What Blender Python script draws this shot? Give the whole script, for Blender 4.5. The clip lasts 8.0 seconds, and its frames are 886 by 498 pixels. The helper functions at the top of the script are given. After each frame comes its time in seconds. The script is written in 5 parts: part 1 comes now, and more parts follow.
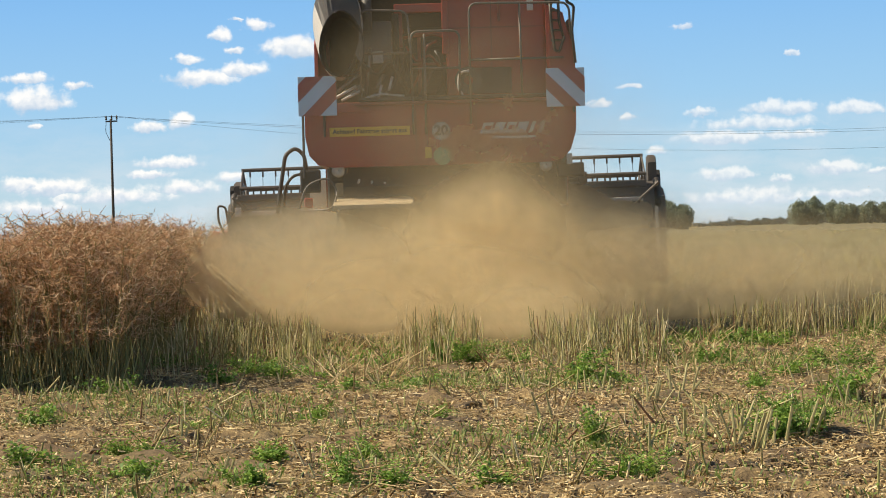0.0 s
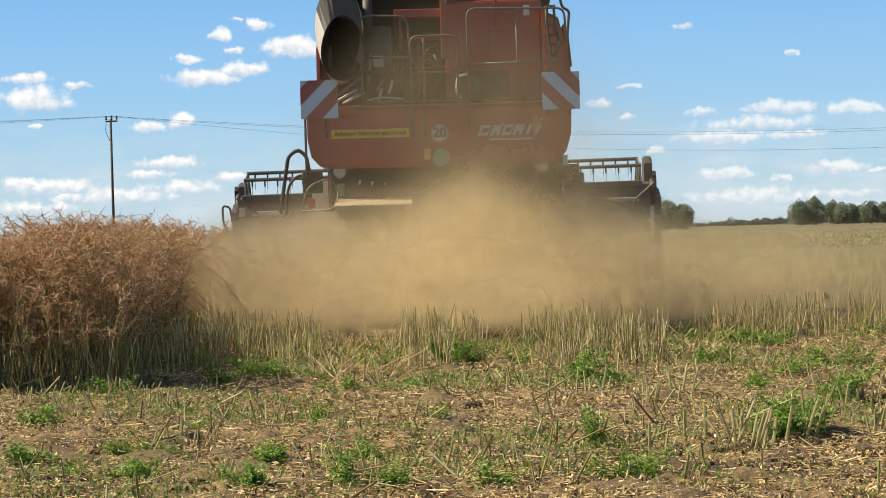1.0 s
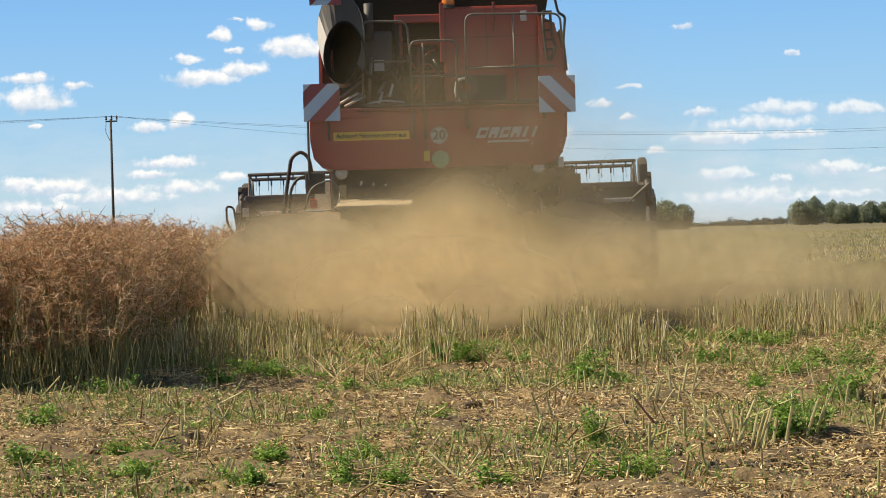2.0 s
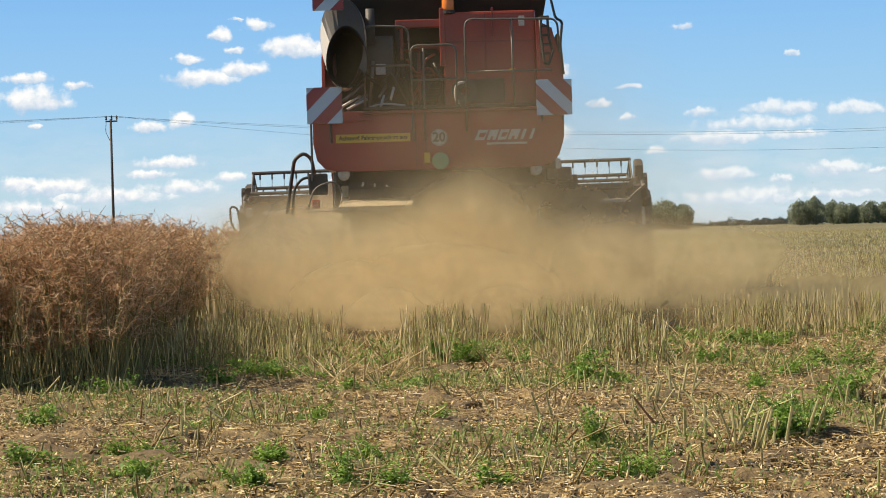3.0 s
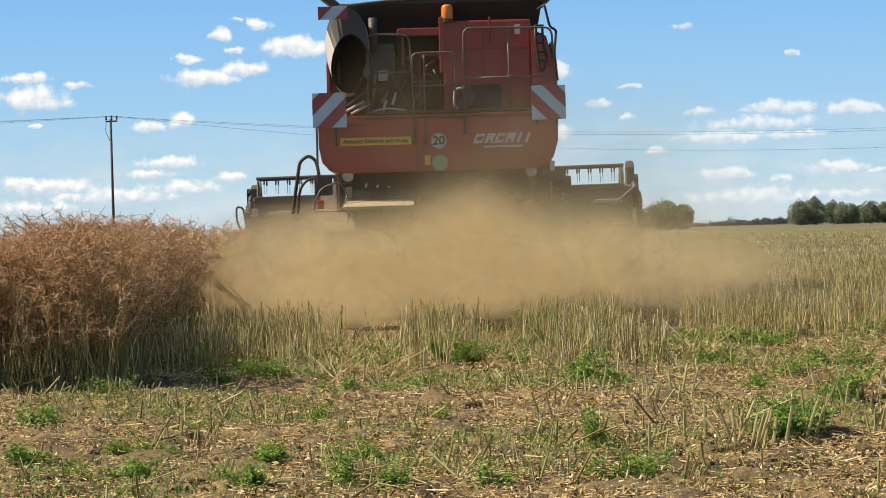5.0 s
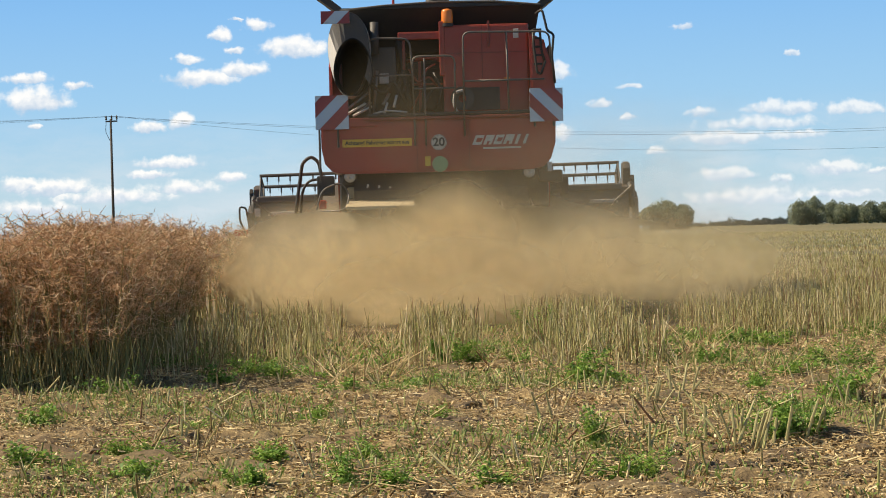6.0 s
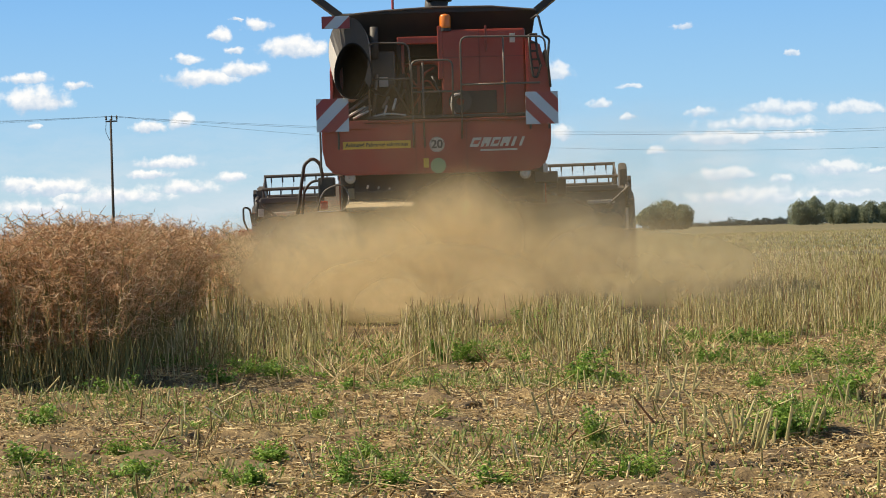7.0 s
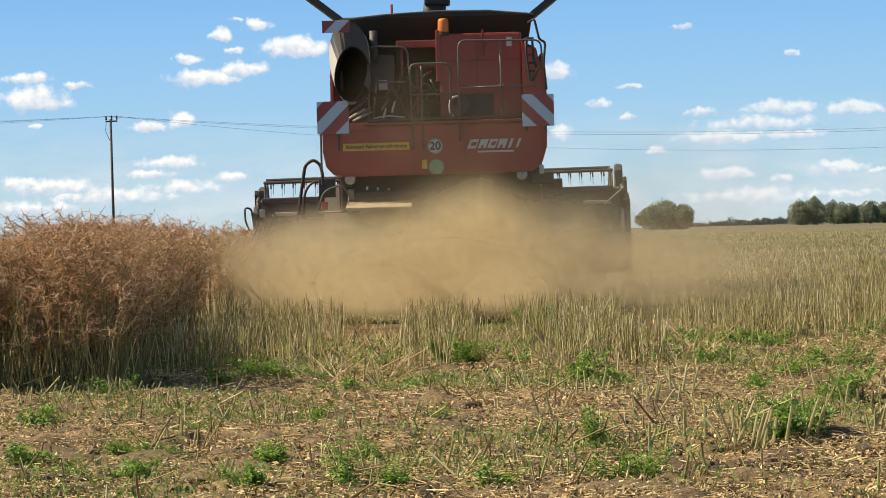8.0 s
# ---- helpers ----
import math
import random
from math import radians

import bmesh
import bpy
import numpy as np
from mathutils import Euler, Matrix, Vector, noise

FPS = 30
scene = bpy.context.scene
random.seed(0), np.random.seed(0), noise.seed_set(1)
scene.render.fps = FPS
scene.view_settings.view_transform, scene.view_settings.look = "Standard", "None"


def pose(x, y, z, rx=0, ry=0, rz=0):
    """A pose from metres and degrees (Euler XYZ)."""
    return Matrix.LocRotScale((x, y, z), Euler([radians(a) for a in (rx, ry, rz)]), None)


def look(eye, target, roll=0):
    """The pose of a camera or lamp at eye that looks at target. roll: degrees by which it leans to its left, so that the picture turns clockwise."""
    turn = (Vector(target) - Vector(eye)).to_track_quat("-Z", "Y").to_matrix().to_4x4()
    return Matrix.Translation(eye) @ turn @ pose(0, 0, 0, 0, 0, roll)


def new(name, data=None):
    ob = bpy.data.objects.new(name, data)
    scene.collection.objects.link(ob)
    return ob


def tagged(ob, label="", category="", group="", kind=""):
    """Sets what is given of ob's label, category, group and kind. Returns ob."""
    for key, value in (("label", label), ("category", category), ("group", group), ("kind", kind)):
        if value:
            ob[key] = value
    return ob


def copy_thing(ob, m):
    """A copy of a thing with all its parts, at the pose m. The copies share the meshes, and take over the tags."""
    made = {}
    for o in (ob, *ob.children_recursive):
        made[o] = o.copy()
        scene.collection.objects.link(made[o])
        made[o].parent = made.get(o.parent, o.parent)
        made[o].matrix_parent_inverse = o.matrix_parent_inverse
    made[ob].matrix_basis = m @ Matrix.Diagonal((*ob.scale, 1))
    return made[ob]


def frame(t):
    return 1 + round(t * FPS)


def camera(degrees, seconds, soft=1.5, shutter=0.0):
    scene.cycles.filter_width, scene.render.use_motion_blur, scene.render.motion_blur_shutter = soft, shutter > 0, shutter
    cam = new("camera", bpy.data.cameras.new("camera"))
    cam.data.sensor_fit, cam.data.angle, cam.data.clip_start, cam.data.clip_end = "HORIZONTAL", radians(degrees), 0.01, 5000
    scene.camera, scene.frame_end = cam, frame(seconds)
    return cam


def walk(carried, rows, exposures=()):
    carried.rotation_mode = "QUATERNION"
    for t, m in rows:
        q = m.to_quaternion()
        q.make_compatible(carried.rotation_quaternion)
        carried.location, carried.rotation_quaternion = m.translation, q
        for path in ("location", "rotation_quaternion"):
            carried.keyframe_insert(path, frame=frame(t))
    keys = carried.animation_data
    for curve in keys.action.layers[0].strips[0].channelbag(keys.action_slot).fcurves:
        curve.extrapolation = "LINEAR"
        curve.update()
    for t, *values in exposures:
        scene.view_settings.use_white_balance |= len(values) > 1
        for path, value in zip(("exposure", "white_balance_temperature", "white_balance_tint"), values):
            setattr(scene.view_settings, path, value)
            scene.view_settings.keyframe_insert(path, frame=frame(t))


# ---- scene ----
cam = camera(22.8, 8.0, soft=1.0)
EYE, AIM = (0, 0, 1.2), (0, 100, 0.454)
walk(cam, [(0.0, look(EYE, AIM, roll=-1.6)), (8.0, look(EYE, AIM, roll=-1.6))])
scene.view_settings.exposure = 0.5

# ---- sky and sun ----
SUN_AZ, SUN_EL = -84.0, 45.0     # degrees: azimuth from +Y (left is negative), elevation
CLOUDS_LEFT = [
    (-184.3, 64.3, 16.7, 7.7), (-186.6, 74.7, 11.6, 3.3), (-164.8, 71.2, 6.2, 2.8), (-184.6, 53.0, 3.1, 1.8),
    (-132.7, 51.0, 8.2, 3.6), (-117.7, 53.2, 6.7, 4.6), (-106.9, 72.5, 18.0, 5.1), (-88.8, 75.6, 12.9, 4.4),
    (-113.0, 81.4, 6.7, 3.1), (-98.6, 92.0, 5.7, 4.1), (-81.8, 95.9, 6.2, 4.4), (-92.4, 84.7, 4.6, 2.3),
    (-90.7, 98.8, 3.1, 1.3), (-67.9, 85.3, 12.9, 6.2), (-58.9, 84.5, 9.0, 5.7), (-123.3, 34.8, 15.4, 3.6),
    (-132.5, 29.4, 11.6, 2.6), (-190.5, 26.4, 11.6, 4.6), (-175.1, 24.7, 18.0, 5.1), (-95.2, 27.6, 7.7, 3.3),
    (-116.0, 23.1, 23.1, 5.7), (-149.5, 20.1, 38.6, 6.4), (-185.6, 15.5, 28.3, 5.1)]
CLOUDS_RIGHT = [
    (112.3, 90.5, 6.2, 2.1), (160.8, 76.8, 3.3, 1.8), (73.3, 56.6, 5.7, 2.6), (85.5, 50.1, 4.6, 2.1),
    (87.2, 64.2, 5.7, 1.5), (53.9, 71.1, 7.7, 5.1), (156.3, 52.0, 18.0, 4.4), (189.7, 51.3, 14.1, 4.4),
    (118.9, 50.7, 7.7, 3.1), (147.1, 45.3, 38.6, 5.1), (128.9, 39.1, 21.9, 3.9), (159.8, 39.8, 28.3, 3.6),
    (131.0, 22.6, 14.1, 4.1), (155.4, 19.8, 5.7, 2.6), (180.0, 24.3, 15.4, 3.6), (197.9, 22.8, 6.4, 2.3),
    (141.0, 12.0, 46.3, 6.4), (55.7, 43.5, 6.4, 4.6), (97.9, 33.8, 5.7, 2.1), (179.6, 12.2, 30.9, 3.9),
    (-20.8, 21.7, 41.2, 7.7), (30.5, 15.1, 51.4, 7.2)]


def wire(tree, a, b):
    tree.links.new(a, b)


def math_node(tree, op, a, b=None, c=None, clamp=False):
    n = tree.nodes.new("ShaderNodeMath")
    n.operation, n.use_clamp = op, clamp
    for i, v in enumerate((a, b, c)):
        if v is None:
            continue
        if isinstance(v, (int, float)):
            n.inputs[i].default_value = v
        else:
            wire(tree, v, n.inputs[i])
    return n.outputs[0]


def vec_node(tree, op, a, b=None):
    n = tree.nodes.new("ShaderNodeVectorMath")
    n.operation = op
    for i, v in enumerate((a, b)):
        if v is None:
            continue
        if isinstance(v, tuple):
            n.inputs[i].default_value = v
        else:
            wire(tree, v, n.inputs[i])
    return n.outputs["Value" if op == "LENGTH" else "Vector"]


def noise_node(tree, vector, scale, detail=4, rough=0.55, distort=0.0):
    n = tree.nodes.new("ShaderNodeTexNoise")
    n.inputs["Scale"].default_value, n.inputs["Detail"].default_value = scale, detail
    n.inputs["Roughness"].default_value, n.inputs["Distortion"].default_value = rough, distort
    if vector is not None:
        wire(tree, vector, n.inputs["Vector"])
    return n


def ramp_node(tree, fac, stops):
    n = tree.nodes.new("ShaderNodeValToRGB")
    els = n.color_ramp.elements
    while len(els) < len(stops):
        els.new(0.5)
    for e, (p, c) in zip(els, stops):
        e.position, e.color = p, (*c, 1) if len(c) == 3 else c
    wire(tree, fac, n.inputs["Fac"])
    return n.outputs["Color"]


def mix_node(tree, fac, a, b, blend="MIX"):
    n = tree.nodes.new("ShaderNodeMix")
    n.data_type, n.blend_type = "RGBA", blend
    for i, v in ((0, fac), (6, a), (7, b)):
        if isinstance(v, (int, float)):
            n.inputs[i].default_value = v
        elif isinstance(v, tuple):
            n.inputs[i].default_value = (*v, 1)
        else:
            wire(tree, v, n.inputs[i])
    return n.outputs[2]


def make_sky():
    world = bpy.data.worlds.new("sky")
    world.use_nodes = True
    scene.world = world
    t = world.node_tree
    back = t.nodes["Background"]
    sky = t.nodes.new("ShaderNodeTexSky")
    sky.sky_type, sky.sun_disc = "NISHITA", False
    sky.sun_elevation, sky.sun_rotation = radians(SUN_EL), radians(SUN_AZ)
    sky.altitude, sky.air_density, sky.dust_density, sky.ozone_density = 100, 1.0, 0.6, 2.5
    co = t.nodes.new("ShaderNodeTexCoord").outputs["Generated"]
    sep = t.nodes.new("ShaderNodeSeparateXYZ")
    wire(t, co, sep.inputs[0])
    depth = math_node(t, "MAXIMUM", sep.outputs[1], 0.02)
    flat = t.nodes.new("ShaderNodeCombineXYZ")
    wire(t, math_node(t, "MULTIPLY", math_node(t, "DIVIDE", sep.outputs[0], depth), 1000.0), flat.inputs[0])
    wire(t, math_node(t, "MULTIPLY", math_node(t, "DIVIDE", sep.outputs[2], depth), 1000.0), flat.inputs[1])
    p = flat.outputs[0]
    warp = noise_node(t, p, 0.16, 5, 0.6)
    off = vec_node(t, "MULTIPLY", vec_node(t, "SUBTRACT", warp.outputs["Color"], (0.5, 0.5, 0.5)), (9.0, 6.0, 0.0))
    q = vec_node(t, "ADD", p, off)
    best, height = -0.6, 0.0
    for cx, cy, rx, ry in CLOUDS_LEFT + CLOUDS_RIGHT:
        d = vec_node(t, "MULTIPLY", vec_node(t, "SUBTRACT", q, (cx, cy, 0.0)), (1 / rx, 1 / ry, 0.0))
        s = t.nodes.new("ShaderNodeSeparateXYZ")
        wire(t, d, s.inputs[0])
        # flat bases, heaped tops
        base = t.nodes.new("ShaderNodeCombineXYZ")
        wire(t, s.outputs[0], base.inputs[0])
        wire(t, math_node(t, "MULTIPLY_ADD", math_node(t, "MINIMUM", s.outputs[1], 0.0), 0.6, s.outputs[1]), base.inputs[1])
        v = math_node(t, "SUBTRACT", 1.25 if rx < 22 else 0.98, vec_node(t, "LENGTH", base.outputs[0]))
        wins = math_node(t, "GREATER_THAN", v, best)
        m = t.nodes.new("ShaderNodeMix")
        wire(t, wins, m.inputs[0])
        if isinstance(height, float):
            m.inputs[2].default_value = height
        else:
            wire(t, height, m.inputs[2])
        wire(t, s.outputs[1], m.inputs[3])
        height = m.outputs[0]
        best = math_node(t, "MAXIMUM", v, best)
    fluff = noise_node(t, p, 0.17, 4, 0.5)
    dens = math_node(t, "ADD", best, math_node(t, "MULTIPLY", math_node(t, "SUBTRACT", fluff.outputs[0], 0.5), 1.25))
    ms = t.nodes.new("ShaderNodeMapRange")
    ms.interpolation_type = "SMOOTHSTEP"
    wire(t, dens, ms.inputs[0])
    ms.inputs[1].default_value, ms.inputs[2].default_value = 0.08, 0.72
    mask = math_node(t, "MULTIPLY", ms.outputs[0], math_node(t, "GREATER_THAN", sep.outputs[1], 0.03))
    lit = math_node(t, "ADD", math_node(t, "MULTIPLY", height, 0.55), fluff.outputs[0])
    cloud = ramp_node(t, lit, [(0.05, (0.36, 0.44, 0.55)), (0.4, (0.5, 0.55, 0.61)), (0.7, (0.74, 0.725, 0.7))])
    # deep summer blue above, paling towards the horizon on every side
    low = ramp_node(t, math_node(t, "MULTIPLY", sep.outputs[2], 8.0, clamp=True), [(0.0, (0.43, 0.53, 0.58)), (0.2, (0.34, 0.5, 0.6)), (0.5, (0.25, 0.45, 0.65)), (1.0, (0.14, 0.35, 0.66))])
    share = t.nodes.new("ShaderNodeMapRange")
    wire(t, sep.outputs[2], share.inputs[0])
    share.inputs[1].default_value, share.inputs[2].default_value = 0.1, 0.5
    share.inputs[3].default_value, share.inputs[4].default_value = 0.9, 0.0
    blue = mix_node(t, 1.0, sky.outputs[0], (0.055, 0.055, 0.055), "MULTIPLY")
    veil = mix_node(t, share.outputs[0], blue, low)
    # thin layered cloud low over the horizon, and hazier air away from the sun
    stretch = vec_node(t, "MULTIPLY", q, (0.028, 0.11, 0.0))
    bank = noise_node(t, stretch, 1.0, 4, 0.55)
    low_down = t.nodes.new("ShaderNodeMapRange")
    wire(t, sep.outputs[2], low_down.inputs[0])
    low_down.inputs[1].default_value, low_down.inputs[2].default_value = 0.058, 0.012
    bank_mask = math_node(t, "MULTIPLY", math_node(t, "MULTIPLY_ADD", bank.outputs[0], 3.2, -1.15, clamp=True), math_node(t, "MULTIPLY", low_down.outputs[0], 0.75))
    veil = mix_node(t, bank_mask, veil, (0.51, 0.56, 0.6))
    away = t.nodes.new("ShaderNodeMapRange")
    wire(t, sep.outputs[0], away.inputs[0])
    away.inputs[1].default_value, away.inputs[2].default_value = -0.03, 0.08
    away.inputs[3].default_value, away.inputs[4].default_value = 0.93, 0.7
    final = mix_node(t, math_node(t, "MULTIPLY", mask, away.outputs[0]), veil, cloud)
    wire(t, final, back.inputs["Color"])
    back.inputs["Strength"].default_value = 1.0


make_sky()
sun = new("sun", bpy.data.lights.new("sun", "SUN"))
sun.data.energy, sun.data.angle, sun.data.color = 5.0, radians(0.6), (1.0, 0.87, 0.67)
_az, _el = radians(SUN_AZ), radians(SUN_EL)
sun.matrix_world = look((math.sin(_az) * math.cos(_el) * 50, math.cos(_az) * math.cos(_el) * 50, math.sin(_el) * 50), (0, 0, 0))


# ---- materials ----
def material(name, build, rough=0.6, metal=0.0, bump=None, bump_depth=0.005, through_light=0.0):
    """build(tree, object_coords) returns a colour socket or an rgb tuple; bump is a noise scale."""
    m = bpy.data.materials.new(name)
    m.use_nodes = True
    t = m.node_tree
    b = t.nodes["Principled BSDF"]
    co = t.nodes.new("ShaderNodeTexCoord").outputs["Object"]
    col = build(t, co)
    if isinstance(col, tuple):
        b.inputs["Base Color"].default_value = (*col, 1)
    else:
        wire(t, col, b.inputs["Base Color"])
    b.inputs["Roughness"].default_value, b.inputs["Metallic"].default_value = rough, metal
    if bump:
        n = noise_node(t, co, bump, 6, 0.6)
        k = t.nodes.new("ShaderNodeBump")
        k.inputs["Strength"].default_value, k.inputs["Distance"].default_value = 0.7, bump_depth
        wire(t, n.outputs[0], k.inputs["Height"])
        wire(t, k.outputs[0], b.inputs["Normal"])
    if through_light:
        tr = t.nodes.new("ShaderNodeBsdfTranslucent")
        if isinstance(col, tuple):
            tr.inputs[0].default_value = (*col, 1)
        else:
            wire(t, col, tr.inputs[0])
        mx = t.nodes.new("ShaderNodeMixShader")
        mx.inputs[0].default_value = through_light
        wire(t, b.outputs[0], mx.inputs[1])
        wire(t, tr.outputs[0], mx.inputs[2])
        wire(t, mx.outputs[0], t.nodes["Material Output"].inputs[0])
    return m


def dusty(colour, dust=(0.3, 0.21, 0.11), amount=0.35, scale=3.0):
    """A painted surface with clinging field dust and fine speckle."""
    def build(t, co):
        big = noise_node(t, co, scale, 5, 0.65)
        fine = noise_node(t, co, scale * 22, 3, 0.6)
        f = math_node(t, "MULTIPLY", math_node(t, "ADD", big.outputs[0], math_node(t, "MULTIPLY", fine.outputs[0], 0.6)), amount * 1.25, clamp=True)
        return mix_node(t, math_node(t, "SUBTRACT", f, amount * 0.35, clamp=True), colour, dust)
    return build


def islands(stops):
    """Colour picked for each loose piece of a joined mesh."""
    def build(t, co):
        g = t.nodes.new("ShaderNodeNewGeometry")
        return ramp_node(t, g.outputs["Random Per Island"], stops)
    return build


def ground_colour(t, co):
    big = noise_node(t, co, 0.35, 5, 0.6)
    mid = noise_node(t, co, 2.3, 6, 0.65)
    fine = noise_node(t, co, 44.0, 8, 0.78)
    chaff = ramp_node(t, fine.outputs[0], [(0.34, (0.07, 0.045, 0.018)), (0.47, (0.25, 0.165, 0.065)), (0.62, (0.56, 0.4, 0.175))])
    soil = ramp_node(t, fine.outputs[0], [(0.3, (0.035, 0.021, 0.01)), (0.65, (0.19, 0.125, 0.06))])
    f = math_node(t, "MULTIPLY_ADD", mid.outputs[0], 3.8, -1.6, clamp=True)
    base = mix_node(t, f, soil, chaff)
    green = ramp_node(t, fine.outputs[0], [(0.3, (0.05, 0.07, 0.02)), (0.7, (0.16, 0.18, 0.07))])
    g = math_node(t, "MULTIPLY_ADD", big.outputs[0], 3.0, -1.35, clamp=True)
    near = mix_node(t, math_node(t, "MULTIPLY", g, 0.5), base, green)
    # far away the standing stubble covers the soil: straw and green drill strips
    sep = t.nodes.new("ShaderNodeSeparateXYZ")
    wire(t, co, sep.inputs[0])
    strip = t.nodes.new("ShaderNodeMapping")
    strip.inputs["Scale"].default_value = (0.012, 0.06, 1.0)
    strip.inputs["Rotation"].default_value = (0, 0, radians(-8))
    wire(t, co, strip.inputs["Vector"])
    bands = noise_node(t, strip.outputs[0], 1.0, 5, 0.6)
    far = ramp_node(t, bands.outputs[0], [(0.36, (0.085, 0.09, 0.03)), (0.5, (0.14, 0.12, 0.045)), (0.66, (0.29, 0.22, 0.1))])
    fm = t.nodes.new("ShaderNodeMapRange")
    wire(t, sep.outputs[1], fm.inputs[0])
    fm.inputs[1].default_value, fm.inputs[2].default_value = 35.0, 90.0
    return mix_node(t, fm.outputs[0], near, far)


def dust_material():
    """Hanging dust: its cover is the mesh's thickness, softly uneven."""
    m = bpy.data.materials.new("hanging_dust")
    m.use_nodes = True
    t = m.node_tree
    t.nodes.remove(t.nodes["Principled BSDF"])
    out = t.nodes["Material Output"]
    # fine dust scatters alike to both sides, whichever way a sheet lies: one normal for all, towards the open sky
    both = t.nodes.new("ShaderNodeAddShader")
    for k, kind, sign in ((0, "ShaderNodeBsdfDiffuse", 1.0), (1, "ShaderNodeBsdfTranslucent", -1.0)):
        up = t.nodes.new("ShaderNodeCombineXYZ")
        up.inputs[0].default_value, up.inputs[1].default_value, up.inputs[2].default_value = -0.55 * sign, -0.3 * sign, 0.78 * sign
        n = t.nodes.new(kind)
        n.inputs["Color"].default_value = (0.66, 0.52, 0.29, 1)
        wire(t, up.outputs[0], n.inputs["Normal"])
        wire(t, n.outputs[0], both.inputs[k])
    at = t.nodes.new("ShaderNodeAttribute")
    at.attribute_name = "thickness"
    co = t.nodes.new("ShaderNodeTexCoord").outputs["Object"]
    n = noise_node(t, co, 1.6, 5, 0.6, 0.4)
    uneven = math_node(t, "MULTIPLY_ADD", n.outputs[0], 1.5, 0.25)
    clear = t.nodes.new("ShaderNodeBsdfTransparent")
    mx = t.nodes.new("ShaderNodeMixShader")
    wire(t, math_node(t, "MULTIPLY", at.outputs["Fac"], uneven, clamp=True), mx.inputs[0])
    wire(t, clear.outputs[0], mx.inputs[1])
    wire(t, both.outputs[0], mx.inputs[2])
    wire(t, mx.outputs[0], out.inputs[0])
    return m


M = {}
M["ground"] = material("field_soil", ground_colour, 0.95, bump=24.0, bump_depth=0.02)
M["red"] = material("red_paint", dusty((0.33, 0.023, 0.011), amount=0.22), 0.42, bump=60, bump_depth=0.0006)
M["dark_red"] = material("dark_red_paint", dusty((0.2, 0.016, 0.01), amount=0.22), 0.5, bump=60, bump_depth=0.0006)
M["black"] = material("black_paint", dusty((0.014, 0.014, 0.014), amount=0.1), 0.55, bump=40, bump_depth=0.001)
M["rubber"] = material("rubber", dusty((0.016, 0.015, 0.014), amount=0.14), 0.85, bump=50, bump_depth=0.002)
M["steel"] = material("worn_steel", dusty((0.32, 0.3, 0.27), amount=0.35, scale=6), 0.45, 0.7, bump=50, bump_depth=0.001)
M["grey"] = material("grey_plastic", dusty((0.045, 0.045, 0.045), amount=0.14), 0.6, bump=50, bump_depth=0.001)
M["tube_grey"] = material("rail_paint", dusty((0.085, 0.083, 0.08), amount=0.28, scale=8), 0.5, 0.2)
M["white"] = material("white_paint", dusty((0.52, 0.5, 0.45), amount=0.3), 0.45, bump=40, bump_depth=0.0006)
# board white dimmed and blued, red darkened: skylit shade put into both colours
M["shaded_sign_white"] = material("shaded_sign_white", dusty((0.45, 0.57, 0.66), amount=0.1), 0.35)
M["shaded_sign_red"] = material("shaded_sign_red", dusty((0.28, 0.028, 0.03), amount=0.12), 0.35)
M["yellow"] = material("yellow_sticker", dusty((0.75, 0.45, 0.03), amount=0.25), 0.45)
M["ink"] = material("black_ink", dusty((0.03, 0.028, 0.02), amount=0.2), 0.5)
M["decal"] = material("pale_decal", dusty((0.6, 0.55, 0.48), amount=0.3), 0.45)
M["green_decal"] = material("green_decal", dusty((0.25, 0.42, 0.2), amount=0.35), 0.5)
M["orange"] = material("orange_lens", dusty((0.75, 0.2, 0.02), amount=0.15), 0.25)
M["lens"] = material("lamp_lens", dusty((0.5, 0.47, 0.4), amount=0.4), 0.2)
M["red_lens"] = material("red_lens", dusty((0.55, 0.04, 0.02), amount=0.25), 0.25)
M["tan"] = material("chaff_covered_steel", dusty((0.5, 0.4, 0.24), amount=0.5, scale=9), 0.8, bump=80, bump_depth=0.004)
M["glass"] = material("cab_glass", lambda t, co: (0.02, 0.025, 0.03), 0.08)
M["dust"] = material("chaff_dust", islands([(0.0, (0.66, 0.52, 0.29)), (0.5, (0.72, 0.58, 0.33)), (1.0, (0.78, 0.64, 0.39))]), 0.95, through_light=0.5)
M["wisp"] = dust_material()
M["pod"] = material("ripe_rape_pods", islands([(0.0, (0.4, 0.23, 0.13)), (0.35, (0.66, 0.44, 0.26)), (0.75, (0.8, 0.6, 0.4)), (1.0, (0.92, 0.8, 0.62))]), 0.7, through_light=0.58)
M["crop_stem"] = material("rape_stems", islands([(0.0, (0.12, 0.1, 0.035)), (0.6, (0.25, 0.23, 0.075)), (1.0, (0.42, 0.31, 0.14))]), 0.75)
M["stubble"] = material("stubble_stalks", islands([(0.0, (0.2, 0.1, 0.045)), (0.25, (0.25, 0.21, 0.065)), (0.5, (0.33, 0.31, 0.1)), (0.8, (0.5, 0.42, 0.19)), (1.0, (0.74, 0.61, 0.36))]), 0.75)
M["stub"] = material("cut_stubs", dusty((0.24, 0.27, 0.085), (0.5, 0.38, 0.19), 0.75, 14.0), 0.7, bump=90, bump_depth=0.001)
M["straw"] = material("cut_straw", islands([(0.0, (0.1, 0.058, 0.025)), (0.25, (0.36, 0.25, 0.11)), (0.7, (0.6, 0.44, 0.2)), (1.0, (0.82, 0.66, 0.38))]), 0.8)
